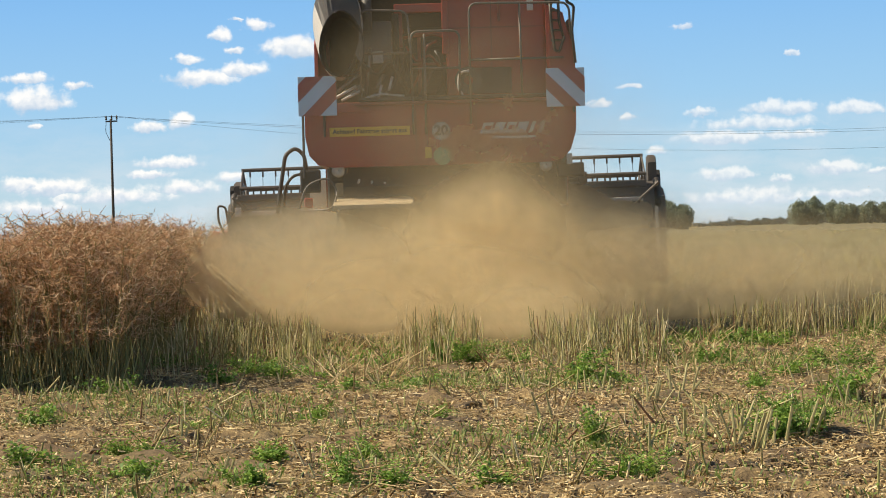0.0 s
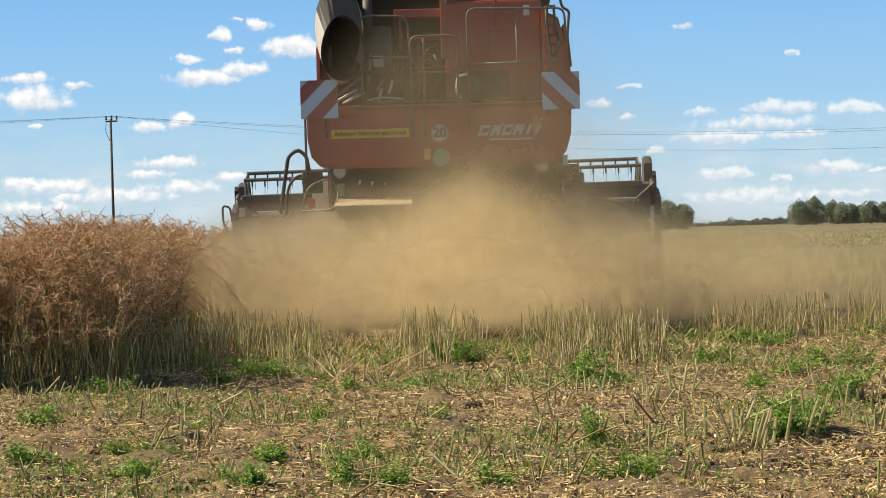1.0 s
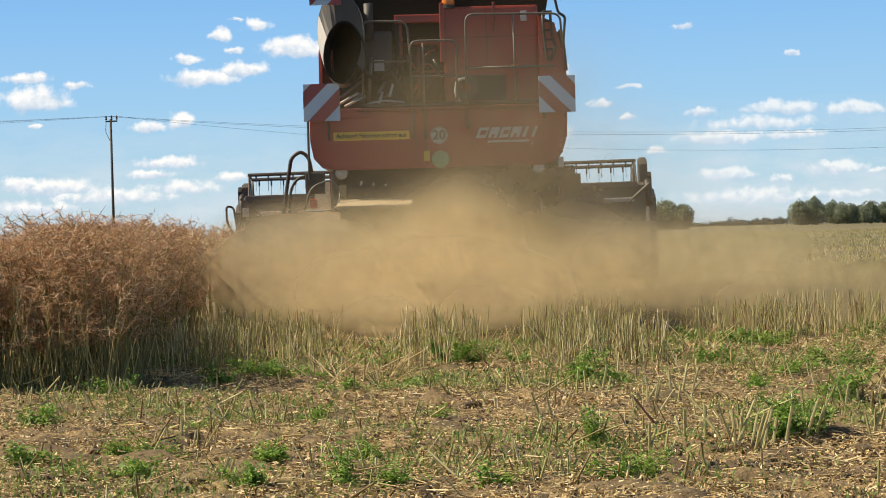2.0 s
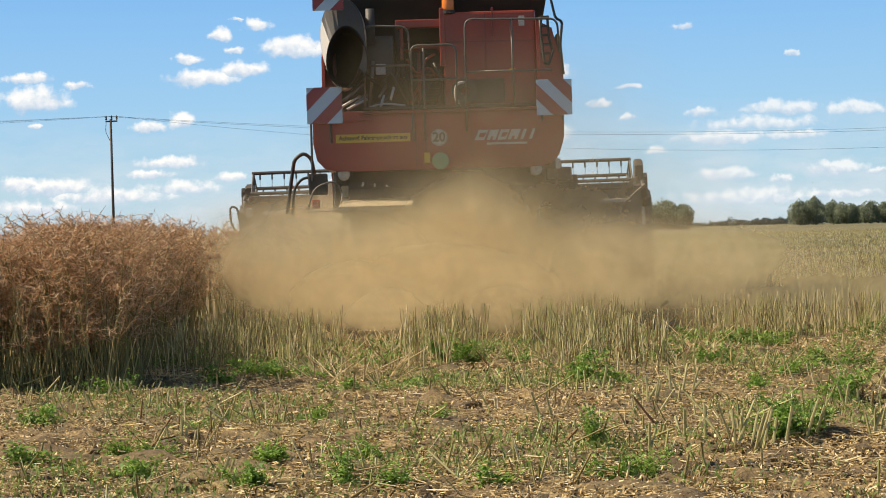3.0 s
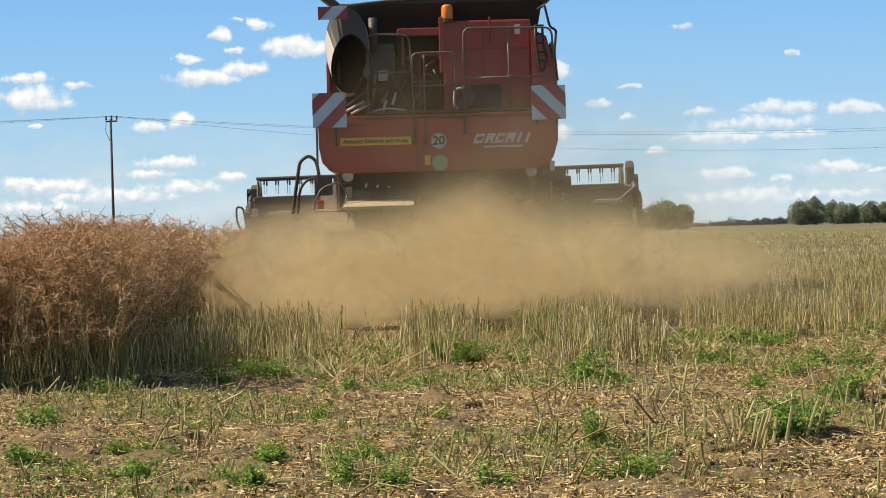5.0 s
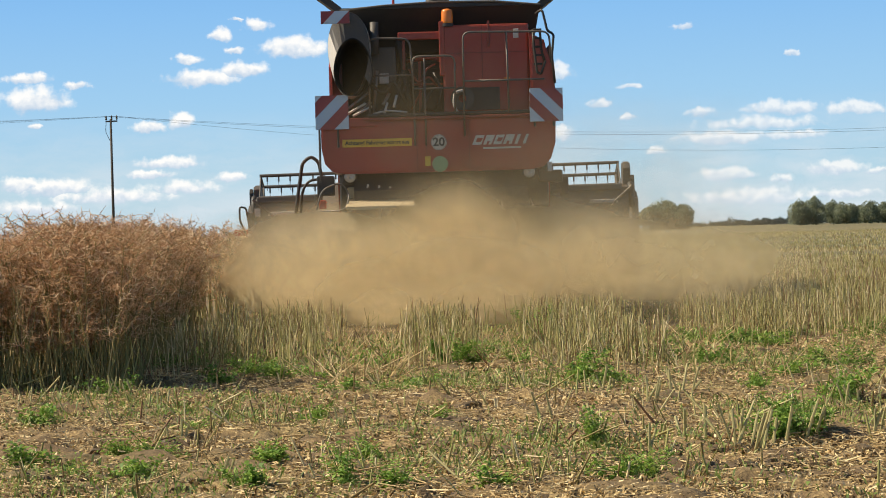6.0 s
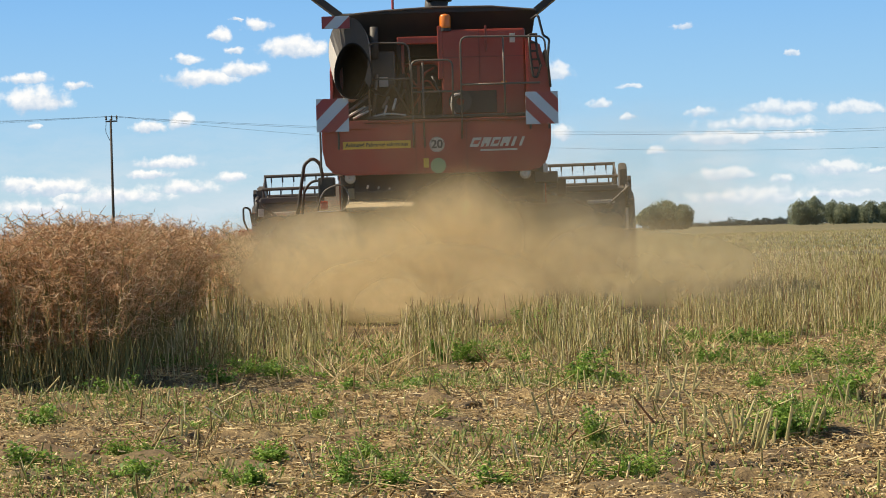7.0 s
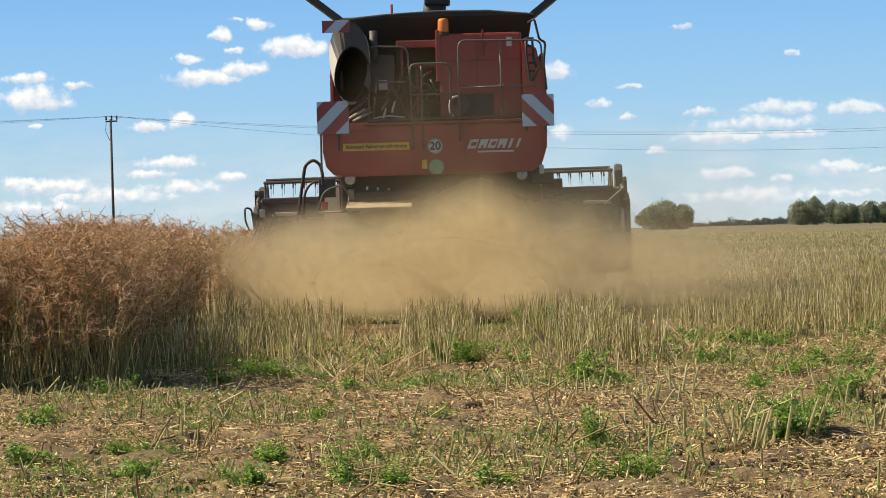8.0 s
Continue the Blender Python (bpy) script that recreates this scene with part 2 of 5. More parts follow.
M["grass"] = material("low_grass", islands([(0.0, (0.07, 0.12, 0.02)), (0.4, (0.16, 0.25, 0.04)), (0.75, (0.28, 0.36, 0.08)), (1.0, (0.46, 0.44, 0.17))]), 0.65, through_light=0.3)
M["weed"] = material("weed_leaves", islands([(0.0, (0.08, 0.16, 0.02)), (0.5, (0.17, 0.31, 0.04)), (1.0, (0.36, 0.48, 0.1))]), 0.6, through_light=0.35)
# leaf green paled and greyed to carry the haze in front of far trees
M["leaf"] = material("haze_paled_tree_leaves", islands([(0.0, (0.19, 0.22, 0.15)), (0.6, (0.25, 0.28, 0.18)), (1.0, (0.3, 0.33, 0.2))]), 0.8, through_light=0.4)
# bluish, low-contrast green: the haze of distance is put into the colour
M["far_leaf"] = material("haze_blued_wood_leaves", islands([(0.0, (0.1, 0.14, 0.14)), (1.0, (0.15, 0.19, 0.18))]), 0.9, through_light=0.3)
# blacker than the rubber: the spout's inner shade is put into the colour
M["shade_black_inside"] = material("shade_black_inside", dusty((0.008, 0.008, 0.008), amount=0.03), 0.9)
M["cable"] = material("weathered_cable", lambda t, co: (0.16, 0.17, 0.18), 0.6)
M["clod"] = material("damp_residue", dusty((0.045, 0.03, 0.016), amount=0.5, scale=18), 0.95, bump=60, bump_depth=0.01)
M["bark"] = material("bark", dusty((0.09, 0.07, 0.05), amount=0.3), 0.9, bump=20, bump_depth=0.01)
M["pole_wood"] = material("tarred_pole", dusty((0.06, 0.05, 0.045), amount=0.2), 0.85, bump=30, bump_depth=0.004)


# ---- mesh helpers ----
def link_mesh(name, me, mat, parent=None, label="", smooth=False):
    me.materials.append(mat)
    if smooth:
        me.polygons.foreach_set("use_smooth", np.ones(len(me.polygons), dtype=bool))
    ob = new(name, me)
    if parent is not None:
        ob.parent = parent
    return tagged(ob, label)


def part(name, bm, mat, parent=None, label="", smooth=False):
    me = bpy.data.meshes.new(name)
    bmesh.ops.recalc_face_normals(bm, faces=bm.faces[:])
    bm.to_mesh(me)
    bm.free()
    return link_mesh(name, me, mat, parent, label, smooth)


def box(x0, x1, y0, y1, z0, z1, bevel=0.0, bm=None, segs=2):
    out = bm or bmesh.new()
    tmp = bmesh.ops.create_cube(out, size=1.0, matrix=Matrix.LocRotScale(((x0 + x1) / 2, (y0 + y1) / 2, (z0 + z1) / 2), None, (abs(x1 - x0), abs(y1 - y0), abs(z1 - z0))))
    if bevel:
        es = {e for v in tmp["verts"] for e in v.link_edges}
        bmesh.ops.bevel(out, geom=list(es), offset=bevel, segments=segs, affect="EDGES", profile=0.6)
    return out


def prism(profile, axis, a, b, bevel=0.0, bm=None, segs=2):
    """Extrude a closed 2D profile along an axis from a to b. Axis y takes (x, z), x takes (y, z), z takes (x, y)."""
    out = bm or bmesh.new()

    def at(u, v, w):
        return {"y": (u, w, v), "x": (w, u, v), "z": (u, v, w)}[axis]
    r0 = [out.verts.new(at(u, v, a)) for u, v in profile]
    r1 = [out.verts.new(at(u, v, b)) for u, v in profile]
    n = len(profile)
    fs = [out.faces.new(r0), out.faces.new(r1[::-1])]
    fs += [out.faces.new((r0[i], r0[(i + 1) % n], r1[(i + 1) % n], r1[i])) for i in range(n)]
    if bevel:
        bmesh.ops.bevel(out, geom=list(set(fs[0].edges[:] + fs[1].edges[:])), offset=bevel, segments=segs, affect="EDGES")
    return out


def tube(points, r, sides=8, bm=None, closed=False, r_end=None):
    """A round bar along a polyline, its bends as given."""
    out = bm or bmesh.new()
    pts = [Vector(p) for p in points]
    rings, n = [], len(pts)
    up = None
    for i, p in enumerate(pts):
        d = (pts[min(i + 1, n - 1)] - pts[max(i - 1, 0)]).normalized()
        if up is None:
            up = d.orthogonal().normalized()
        up = (up - d * up.dot(d)).normalized()
        side = d.cross(up)
        rr = r if r_end is None else r + (r_end - r) * i / (n - 1)
        rings.append([out.verts.new(p + (up * math.cos(a) + side * math.sin(a)) * rr) for a in (math.tau * k / sides for k in range(sides))])
    for a, b in zip(rings, rings[1:]):
        for k in range(sides):
            out.faces.new((a[k], a[(k + 1) % sides], b[(k + 1) % sides], b[k]))
    out.faces.new(rings[0][::-1])
    out.faces.new(rings[-1])
    return out


def bend(points, radius=0.08, steps=5):
    """Round the corners of a polyline."""
    pts = [Vector(p) for p in points]
    res = [pts[0]]
    for a, b, c in zip(pts, pts[1:], pts[2:]):
        u, v = (a - b), (c - b)
        k = min(radius, u.length * 0.45, v.length * 0.45)
        p0, p1 = b + u.normalized() * k, b + v.normalized() * k
        for i in range(steps + 1):
            s = i / steps
            res.append(p0 * (1 - s) ** 2 + b * 2 * s * (1 - s) + p1 * s * s)
    return res + [pts[-1]]


def lathe(profile, centre, axis="x", sides=32, bm=None):
    """Spin (along, radius) pairs round an axis through centre; the ring of profile points is closed."""
    out = bm or bmesh.new()
    c = Vector(centre)
    rings = []
    for k in range(sides):
        a = math.tau * k / sides
        rings.append([out.verts.new(c + (Vector((u, math.cos(a) * r, math.sin(a) * r)) if axis == "x" else Vector((math.cos(a) * r, u, math.sin(a) * r)) if axis == "y" else Vector((math.cos(a) * r, math.sin(a) * r, u)))) for u, r in profile])
    n = len(profile)
    for k in range(sides):
        a, b = rings[k], rings[(k + 1) % sides]
        for i in range(n):
            out.faces.new((a[i], a[(i + 1) % n], b[(i + 1) % n], b[i]))
    return out


def np_mesh(name, verts, faces):
    me = bpy.data.meshes.new(name)
    verts, faces = np.asarray(verts, dtype=np.float32), np.asarray(faces, dtype=np.int32)
    n, k = faces.shape
    me.vertices.add(len(verts))
    me.vertices.foreach_set("co", verts.ravel())
    me.loops.add(n * k)
    me.loops.foreach_set("vertex_index", faces.ravel())
    me.polygons.add(n)
    me.polygons.foreach_set("loop_start", np.arange(n, dtype=np.int32) * k)
    me.update(calc_edges=True)
    return me


def sticks(p0, p1, r0, r1, sides=3):
    """Many thin tapered bars at once: arrays of ends and radii to vertices and quads."""
    p0, p1 = np.asarray(p0, float), np.asarray(p1, float)
    n = len(p0)
    r0, r1 = np.broadcast_to(r0, n), np.broadcast_to(r1, n)
    d = p1 - p0
    d /= np.linalg.norm(d, axis=1, keepdims=True) + 1e-9
    ref = np.where(np.abs(d[:, 2:3]) > 0.9, np.array([[1.0, 0, 0]]), np.array([[0, 0, 1.0]]))
    u = np.cross(d, ref)
    u /= np.linalg.norm(u, axis=1, keepdims=True) + 1e-9
    w = np.cross(d, u)
    ring = []
    for base, r in ((p0, r0), (p1, r1)):
        for k in range(sides):
            a = math.tau * k / sides
            ring.append(base + (u * math.cos(a) + w * math.sin(a)) * r[:, None])
    v = np.stack(ring, 1).reshape(-1, 3)
    i = (np.arange(n) * sides * 2)[:, None]
    f = np.concatenate([i + np.array([[k, (k + 1) % sides, sides + (k + 1) % sides, sides + k]]) for k in range(sides)], 1).reshape(-1, 4)
    return v, f


def merge(chunks):
    vs, fs, base = [], [], 0
    for v, f in chunks:
        vs.append(v)
        fs.append(f + base)
        base += len(v)
    return np.concatenate(vs), np.concatenate(fs)


def relief(x, y):
    """Height of the field's surface near the camera: clods and wheel ruts."""
    return (0.018 * np.sin(x * 1.7 + 0.6 * np.sin(y * 0.9)) + 0.015 * np.sin(y * 2.1 + 1.3 * np.sin(x * 1.1)) + 0.009 * np.sin(x * 6.1 + y * 4.3) + 0.009 * np.sin(y * 7.7 - x * 5.2 + 1.0)
            ) * np.exp(-np.maximum(y - 22, 0) / 12)


rng = np.random.default_rng(7)


# ---- the field ----
def field():
    ys = np.concatenate([np.array([-600, -200, -60, -20, 0, 5]), np.arange(8, 26, 0.08), np.geomspace(26, 4500, 60)])
    xs = np.concatenate([-np.geomspace(3000, 7, 24), np.arange(-6.5, 6.6, 0.08), np.geomspace(7, 3000, 24)])
    gx, gy = np.meshgrid(xs, ys)
    rough = rng.standard_normal(gx.shape)
    rough = rough + 0.6 * (np.roll(rough, 1, 0) + np.roll(rough, 1, 1) + np.roll(rough, -1, 0) + np.roll(rough, -1, 1))
    gz = relief(gx, gy) + 0.017 * rough * (np.abs(gx) < 6.6) * (gy > 7) * (gy < 26)
    v = np.stack([gx, gy, gz], -1).reshape(-1, 3)
    nx, ny = len(xs), len(ys)
    a = (np.arange(ny - 1)[:, None] * nx + np.arange(nx - 1)[None]).reshape(-1, 1)
    f = a + np.array([[0, 1, nx + 1, nx]])
    ob = link_mesh("ground", np_mesh("ground", v, f), M["ground"], smooth=True)
    tagged(ob, "harvested field of brown soil strewn with straw and chaff", "field", kind="structure")


field()


# ---- the combine harvester; its space: x right, y ahead, z up, the ground below the rear warning boards at the origin ----
def empty(name, label, category, group=""):
    ob = new(name)
    ob.empty_display_size = 0.2
    return tagged(ob, label, category, group)


def text_mesh(words, size, mat, parent, m, name="lettering", bold=0.0):
    cu = bpy.data.curves.new(name, "FONT")
    cu.body, cu.size, cu.extrude, cu.offset = words, size, 0.002, bold
    cu.align_x, cu.align_y = "CENTER", "CENTER"
    tmp = bpy.data.objects.new("tmp_text", cu)
    me = bpy.data.meshes.new_from_object(tmp)
    bpy.data.objects.remove(tmp)
    me.transform(m)
    return link_mesh(name, me, mat, parent)


UPRIGHT = pose(0, 0, 0, 90, 0, 0)      # letters that face the rear


def warning_board(parent, x0, x1, z0, z1, y, lean, name="warning_board", first=0.09, step=0.385):
    """A striped board: white sheet with sloping red bars proud of it."""
    b = part(name, box(x0, x1, y, y + 0.02, z0, z1, 0.004), M["shaded_sign_white"], parent, "red and white striped warning board")
    w, h = x1 - x0, z1 - z0
    s = first
    while s < w + h - 0.01:
        # clip the sloping band u + v in [lo, hi] to the board
        lo, hi = max(s, 0.0), min(s + step * 0.5, w + h)
        (a0, c0), (a1, c1) = [((min(t, w), t - min(t, w)), (t - min(t, h), min(t, h))) for t in (lo, hi)]
        ring = [a0, a1, c1, c0]
        if a0[1] == 0 and a1[1] > 0:
            ring = [a0, (w, 0.0), a1, c1, c0]
        if c0[0] == 0 and c1[0] > 0:
            ring = ring[:-1] + [(0.0, h), c0]
        clean = [p for k, p in enumerate(ring) if abs(p[0] - ring[k - 1][0]) + abs(p[1] - ring[k - 1][1]) > 1e-5]
        pts = [((x0 + u) if lean > 0 else (x1 - u), z1 - v) for u, v in clean]
        part("stripe", prism(pts, "y", y - 0.004, y - 0.0005), M["shaded_sign_red"], b)
        s += step
    return b


def wheel(parent, x, y, r, width, name, side):
    rim_r = r * 0.52
    w = width / 2
    tyre = part(name, lathe([(-w, rim_r), (-w, r * 0.8), (-w * 0.85, r * 0.93), (-w * 0.6, r * 0.97), (w * 0.6, r * 0.97), (w * 0.85, r * 0.93), (w, r * 0.8), (w, rim_r)], (0, 0, 0), "x", 40), M["rubber"], parent, "black lugged tractor tyre")
    tyre.matrix_basis = pose(x, y, r)
    bm = bmesh.new()
    n = 20
    for k in range(n):
        for sgn in (-1, 1):
            a = math.tau * (k + (0.5 if sgn > 0 else 0)) / n
            m = Matrix.Rotation(a, 4, "X") @ Matrix.Translation((sgn * w * 0.5, 0, r * 0.965)) @ Matrix.Rotation(radians(35 * sgn), 4, "Z") @ Matrix.Diagonal((w * 1.05, 0.05, 0.075, 1))
            bmesh.ops.create_cube(bm, size=1.0, matrix=m)
    part("tread_lugs", bm, M["rubber"], tyre)
    bm = lathe([(-w * 0.7, rim_r * 1.02), (-w * 0.75, rim_r * 0.9), (side * w * 0.2, rim_r * 0.7), (side * w * 0.25, 0.02), (side * w * 0.1, 0.02), (side * w * 0.05, rim_r * 0.7), (w * 0.7, rim_r * 0.9), (w * 0.7, rim_r * 1.02)], (0, 0, 0), "x", 32)
    part("rim", bm, M["dark_red"], tyre, "dusty red wheel rim")
    return tyre


def build_combine():
    c = empty("combine_harvester", "dusty red combine harvester with open grain tank cutting rape", "combine harvester")
    # lower rear hood with rounded lower corners
    prof = [(-1.55, 2.63), (-1.55, 2.3), (-1.51, 2.1), (-1.42, 2.0), (-1.25, 1.965), (1.12, 1.965), (1.27, 2.0), (1.36, 2.1), (1.42, 2.3), (1.43, 2.63)]
    hood = part("rear_hood", prism(prof, "y", 0.06, 2.3, 0.03), M["red"], c, "dusty red rear hood panel")
    for x in (-0.34, -0.22, 0.32):
        part("seam", box(x, x + 0.012, 0.05, 0.062, 1.99, 2.62), M["dark_red"], hood)
    part("top_lip", box(-1.55, 1.43, 0.03, 0.5, 2.63, 2.67, 0.012), M["dark_red"], hood)
    wedge = prism([(-1.49, 2.56), (-0.85, 2.56), (-1.05, 2.66), (-1.49, 2.66)], "y", 0.0, 0.06, 0.01)
    part("corner_flap", wedge, M["red"], hood, "pale sunlit red corner flap")
    # yellow notice, speed disc, decals
    y = 0.052
    note = part("notice", box(-1.28, -0.4, y - 0.004, y + 0.004, 2.3, 2.4, 0.004), M["yellow"], hood, "yellow notice strip")
    text_mesh("Achtung! Fahrzeug schert aus", 0.068, M["ink"], note, Matrix.Translation((-0.84, y - 0.007, 2.352)) @ UPRIGHT, bold=0.002)
    disc = part("speed_disc", lathe([(0, 0.001), (0, 0.1), (0.008, 0.1), (0.008, 0.001)], (-0.06, y - 0.006, 2.335), "y", 40), M["decal"], hood, "round white speed disc")
    part("disc_ring", lathe([(0, 0.09), (0, 0.094), (0.004, 0.094), (0.004, 0.09)], (-0.06, y - 0.009, 2.335), "y", 40), M["ink"], disc)
    text_mesh("20", 0.15, M["ink"], disc, Matrix.Translation((-0.06, y - 0.009, 2.335)) @ UPRIGHT, bold=0.004)
    # maker's mark as plain slanted shapes
    xs = [(0.36, 0.115), (0.50, 0.105), (0.625, 0.105), (0.75, 0.11), (0.895, 0.04), (1.0, 0.035)]
    for k, (x, w) in enumerate(xs):
        sl = 0.05
        bm = prism([(x, 2.29), (x + w, 2.29), (x + w + sl, 2.41), (x + sl, 2.41)], "y", y - 0.006, y, 0.002)
        mark = part("maker_mark", bm, M["decal"], hood, "pale slanted maker's mark block")
        if k < 4:
            g = [(x + 0.045, 2.325), (x + w - 0.005, 2.325), (x + w + 0.028, 2.375), (x + 0.07, 2.375)] if k % 2 == 0 else [(x + 0.04, 2.29), (x + w - 0.04, 2.29), (x + w - 0.02, 2.33), (x + 0.055, 2.33)]
            part("counter", prism(g, "y", y - 0.009, y - 0.0065), M["red"], mark)
    part("address_bar", box(0.5, 0.98, y - 0.004, y, 2.235, 2.258), M["decal"], hood, "thin pale unreadable lettering bar")
    part("sticker", lathe([(0, 0.001), (0, 0.1), (0.006, 0.1), (0.006, 0.001)], (-0.05, y - 0.006, 2.06), "y", 32), M["green_decal"], hood, "round pale green sticker")
    part("sticker", box(-0.24, -0.17, y - 0.004, y, 2.04, 2.16), M["yellow"], hood, "small yellow sticker")
    # striped boards on the corners
    warning_board(c, -1.61, -1.19, 2.53, 2.96, -0.02, 1)
    warning_board(c, 1.1, 1.52, 2.56, 2.98, -0.02, -1, first=0.1, step=0.365)
    for x, z in ((-1.565, 1.86), (-1.33, 2.3), (1.16, 2.5), (1.4, 2.5)):
        part("board_bracket", tube([(x, 0.01, z), (x, 0.01, 2.9)], 0.014), M["black"], c)
    warning_board(c, -1.5, -1.14, 3.85, 4.01, -0.16, 1, "small_warning_board", 0.0, 0.36)
    # body: sides and the dark bay behind the panels
    for sx, name in ((-1, "side_panel"), (1, "side_panel")):
        x = 1.44 * sx
        bm = prism([(0.25, 2.63), (0.35, 3.35), (0.9, 3.6), (5.2, 3.6), (5.6, 3.1), (5.6, 1.7), (2.2, 1.5), (2.0, 2.63)], "x", x - 0.04 * sx, x, 0.01)
        part(name, bm, M["red"], c)
    part("engine_bay", box(-1.38, 1.38, 1.25, 5.2, 1.5, 3.5, 0.03), M["black"], c, "black machinery bay")
    # right-hand red panels
    rp = part("rear_panel", box(0.02, 1.13, 0.42, 0.5, 2.72, 3.85, 0.03), M["red"], c, "dusty red engine cover panel")
    part("panel_seam", box(0.02, 1.13, 0.412, 0.42, 3.48, 3.492), M["dark_red"], rp)
    part("panel_seam", box(0.52, 0.532, 0.412, 0.42, 2.75, 3.84), M["dark_red"], rp)
    part("window", box(0.32, 0.74, 0.404, 0.416, 2.75, 3.04, 0.004), M["black"], rp, "dark opening")
    part("reflector", box(0.93, 1.0, 0.405, 0.418, 3.66, 3.78, 0.004), M["decal"], rp, "pale reflector")
    part("reflector", box(0.8, 0.88, 0.405, 0.418, 3.12, 3.16, 0.003), M["orange"], rp)
    part("hinge_post", box(0.6, 0.63, 0.4, 0.42, 3.55, 3.89, 0.008), M["dark_red"], rp)
    wing = prism([(1.13, 2.7), (1.4, 2.7), (1.45, 2.95), (1.43, 3.25), (1.36, 3.45), (1.32, 3.62), (1.13, 3.72)], "y", 0.3, 0.9, 0.03)
    part("corner_panel", wing, M["red"], c)
    left = prism([(-1.42, 2.66), (-1.28, 2.66), (-1.28, 3.4), (-1.36, 3.36), (-1.43, 3.1)], "y", 0.5, 1.3, 0.02)
    part("corner_panel", left, M["dark_red"], c)
    # cross beam and bits below the tank on the left
    part("red_beam", box(-0.55, 0.02, 0.5, 0.6, 3.68, 3.78, 0.015), M["red"], c)
    part("red_beam", box(-0.36, 0.0, 0.62, 0.68, 3.44, 3.48, 0.01), M["red"], c)
    part("red_beam", box(-0.5, -0.46, 0.55, 0.6, 3.3, 3.7, 0.01), M["dark_red"], c)
    part("red_beam", box(-0.3, -0.26, 0.7, 0.74, 2.75, 3.46, 0.01), M["dark_red"], c)
    part("red_beam", box(-0.36, 0.02, 0.66, 0.7, 3.1, 3.13, 0.01), M["dark_red"], c)
    part("red_beam", box(-1.3, -0.45, 1.0, 1.1, 3.5, 3.58, 0.015), M["dark_red"], c)
    part("red_post", box(-0.02, 0.05, 0.4, 0.5, 3.2, 3.9, 0.012), M["red"], c)
    part("grey_box", box(-0.91, -0.58, 0.55, 0.95, 3.14, 3.6, 0.03), M["grey"], c, "dark grey plastic housing")
    part("label_plate", box(-0.8, -0.68, 0.54, 0.55, 3.13, 3.26, 0.004), M["decal"], c, "small pale label plate")
    part("exhaust_pipe", tube([(-0.85, 0.5, 3.5), (-0.85, 0.5, 3.92)], 0.055, 14), M["grey"], c, "dark exhaust pipe", True)
    part("air_duct", tube(bend([(-0.7, 1.1, 3.75), (-0.55, 0.9, 3.75), (-0.5, 0.8, 3.3), (-0.4, 0.7, 2.75)], 0.15), 0.05, 10), M["black"], c, "", True)
    part("radiator_screen", box(-0.45, 0.0, 1.1, 1.2, 2.8, 3.5, 0.02), M["black"], c)
    for k in range(9):
        part("grille_bar", box(-0.44, -0.01, 1.07, 1.1, 2.84 + 0.072 * k, 2.855 + 0.072 * k), M["black"], c)
    for k, (x0, z0, x1, z1) in enumerate([(-1.2, 2.82, -0.95, 3.02), (-1.12, 2.74, -0.92, 2.9), (-0.88, 2.75, -0.83, 3.3), (-0.76, 2.85, -0.68, 3.0), (-0.7, 2.7, -0.45, 3.1), (-0.3, 2.7, -0.12, 3.05)]):
        part("strut", tube([(x0, 0.45 + 0.05 * (k % 3), z0), (x1, 0.55, z1)], 0.022, 8), M["steel"] if k < 4 else M["black"], c, "bare metal strut" if k < 4 else "", True)
    part("belt_pulley", lathe([(-0.04, 0.05), (-0.05, 0.15), (-0.02, 0.12), (0.02, 0.12), (0.05, 0.15), (0.04, 0.05)], (0.26, 0.36, 2.9), "y", 28), M["grey"], c, "round dark pulley")
    part("hose", tube(bend([(0.28, 0.3, 3.0), (0.16, 0.26, 2.98), (0.14, 0.27, 2.8), (0.24, 0.3, 2.66)], 0.08), 0.016, 8), M["decal"], c, "pale bent hose", True)
    for x0, z0, x1, z1 in ((-1.22, 2.72, -0.98, 2.86), (-1.14, 2.7, -0.9, 2.82), (-0.74, 2.72, -0.7, 2.86), (-0.62, 2.8, -0.58, 2.95)):
        part("strut", tube([(x0, 0.12, z0), (x1, 0.2, z1)], 0.016, 8), M["decal"], c, "pale bare rod", True)
    part("cable_loop", tube(bend([(-0.88, 0.12, 2.72), (-0.7, 0.12, 2.76), (-0.45, 0.12, 2.73)], 0.1), 0.012, 8), M["decal"], c, "pale cable", True)
    # pipes and hoses that cross the open bay
    for r, mat, label, run in (
            (0.02, "red", "dusty red pipe", [(-0.45, 0.7, 3.42), (-0.1, 0.66, 3.45), (0.02, 0.6, 3.4)]),
            (0.014, "dark_red", "dusty red hose", [(-0.42, 0.45, 3.3), (-0.3, 0.42, 3.1), (-0.16, 0.45, 3.22), (-0.05, 0.5, 3.05)]),
            (0.014, "dark_red", "dusty red hose", [(-0.4, 0.5, 2.78), (-0.28, 0.46, 2.98), (-0.2, 0.48, 3.3), (-0.08, 0.5, 3.36)]),
            (0.022, "black", "black hose", [(-0.9, 0.4, 3.1), (-0.74, 0.36, 2.98), (-0.62, 0.36, 3.16), (-0.42, 0.36, 2.77)]),
            (0.016, "black", "black hose", [(-0.1, 0.5, 2.75), (0.0, 0.44, 3.0), (-0.1, 0.46, 3.25)]),
            (0.018, "black", "black hose", [(-0.85, 0.42, 2.74), (-0.6, 0.4, 2.86), (-0.5, 0.44, 3.28)])):
        part("hose", tube(bend(run, 0.08), r, 8), M[mat], c, label, True)
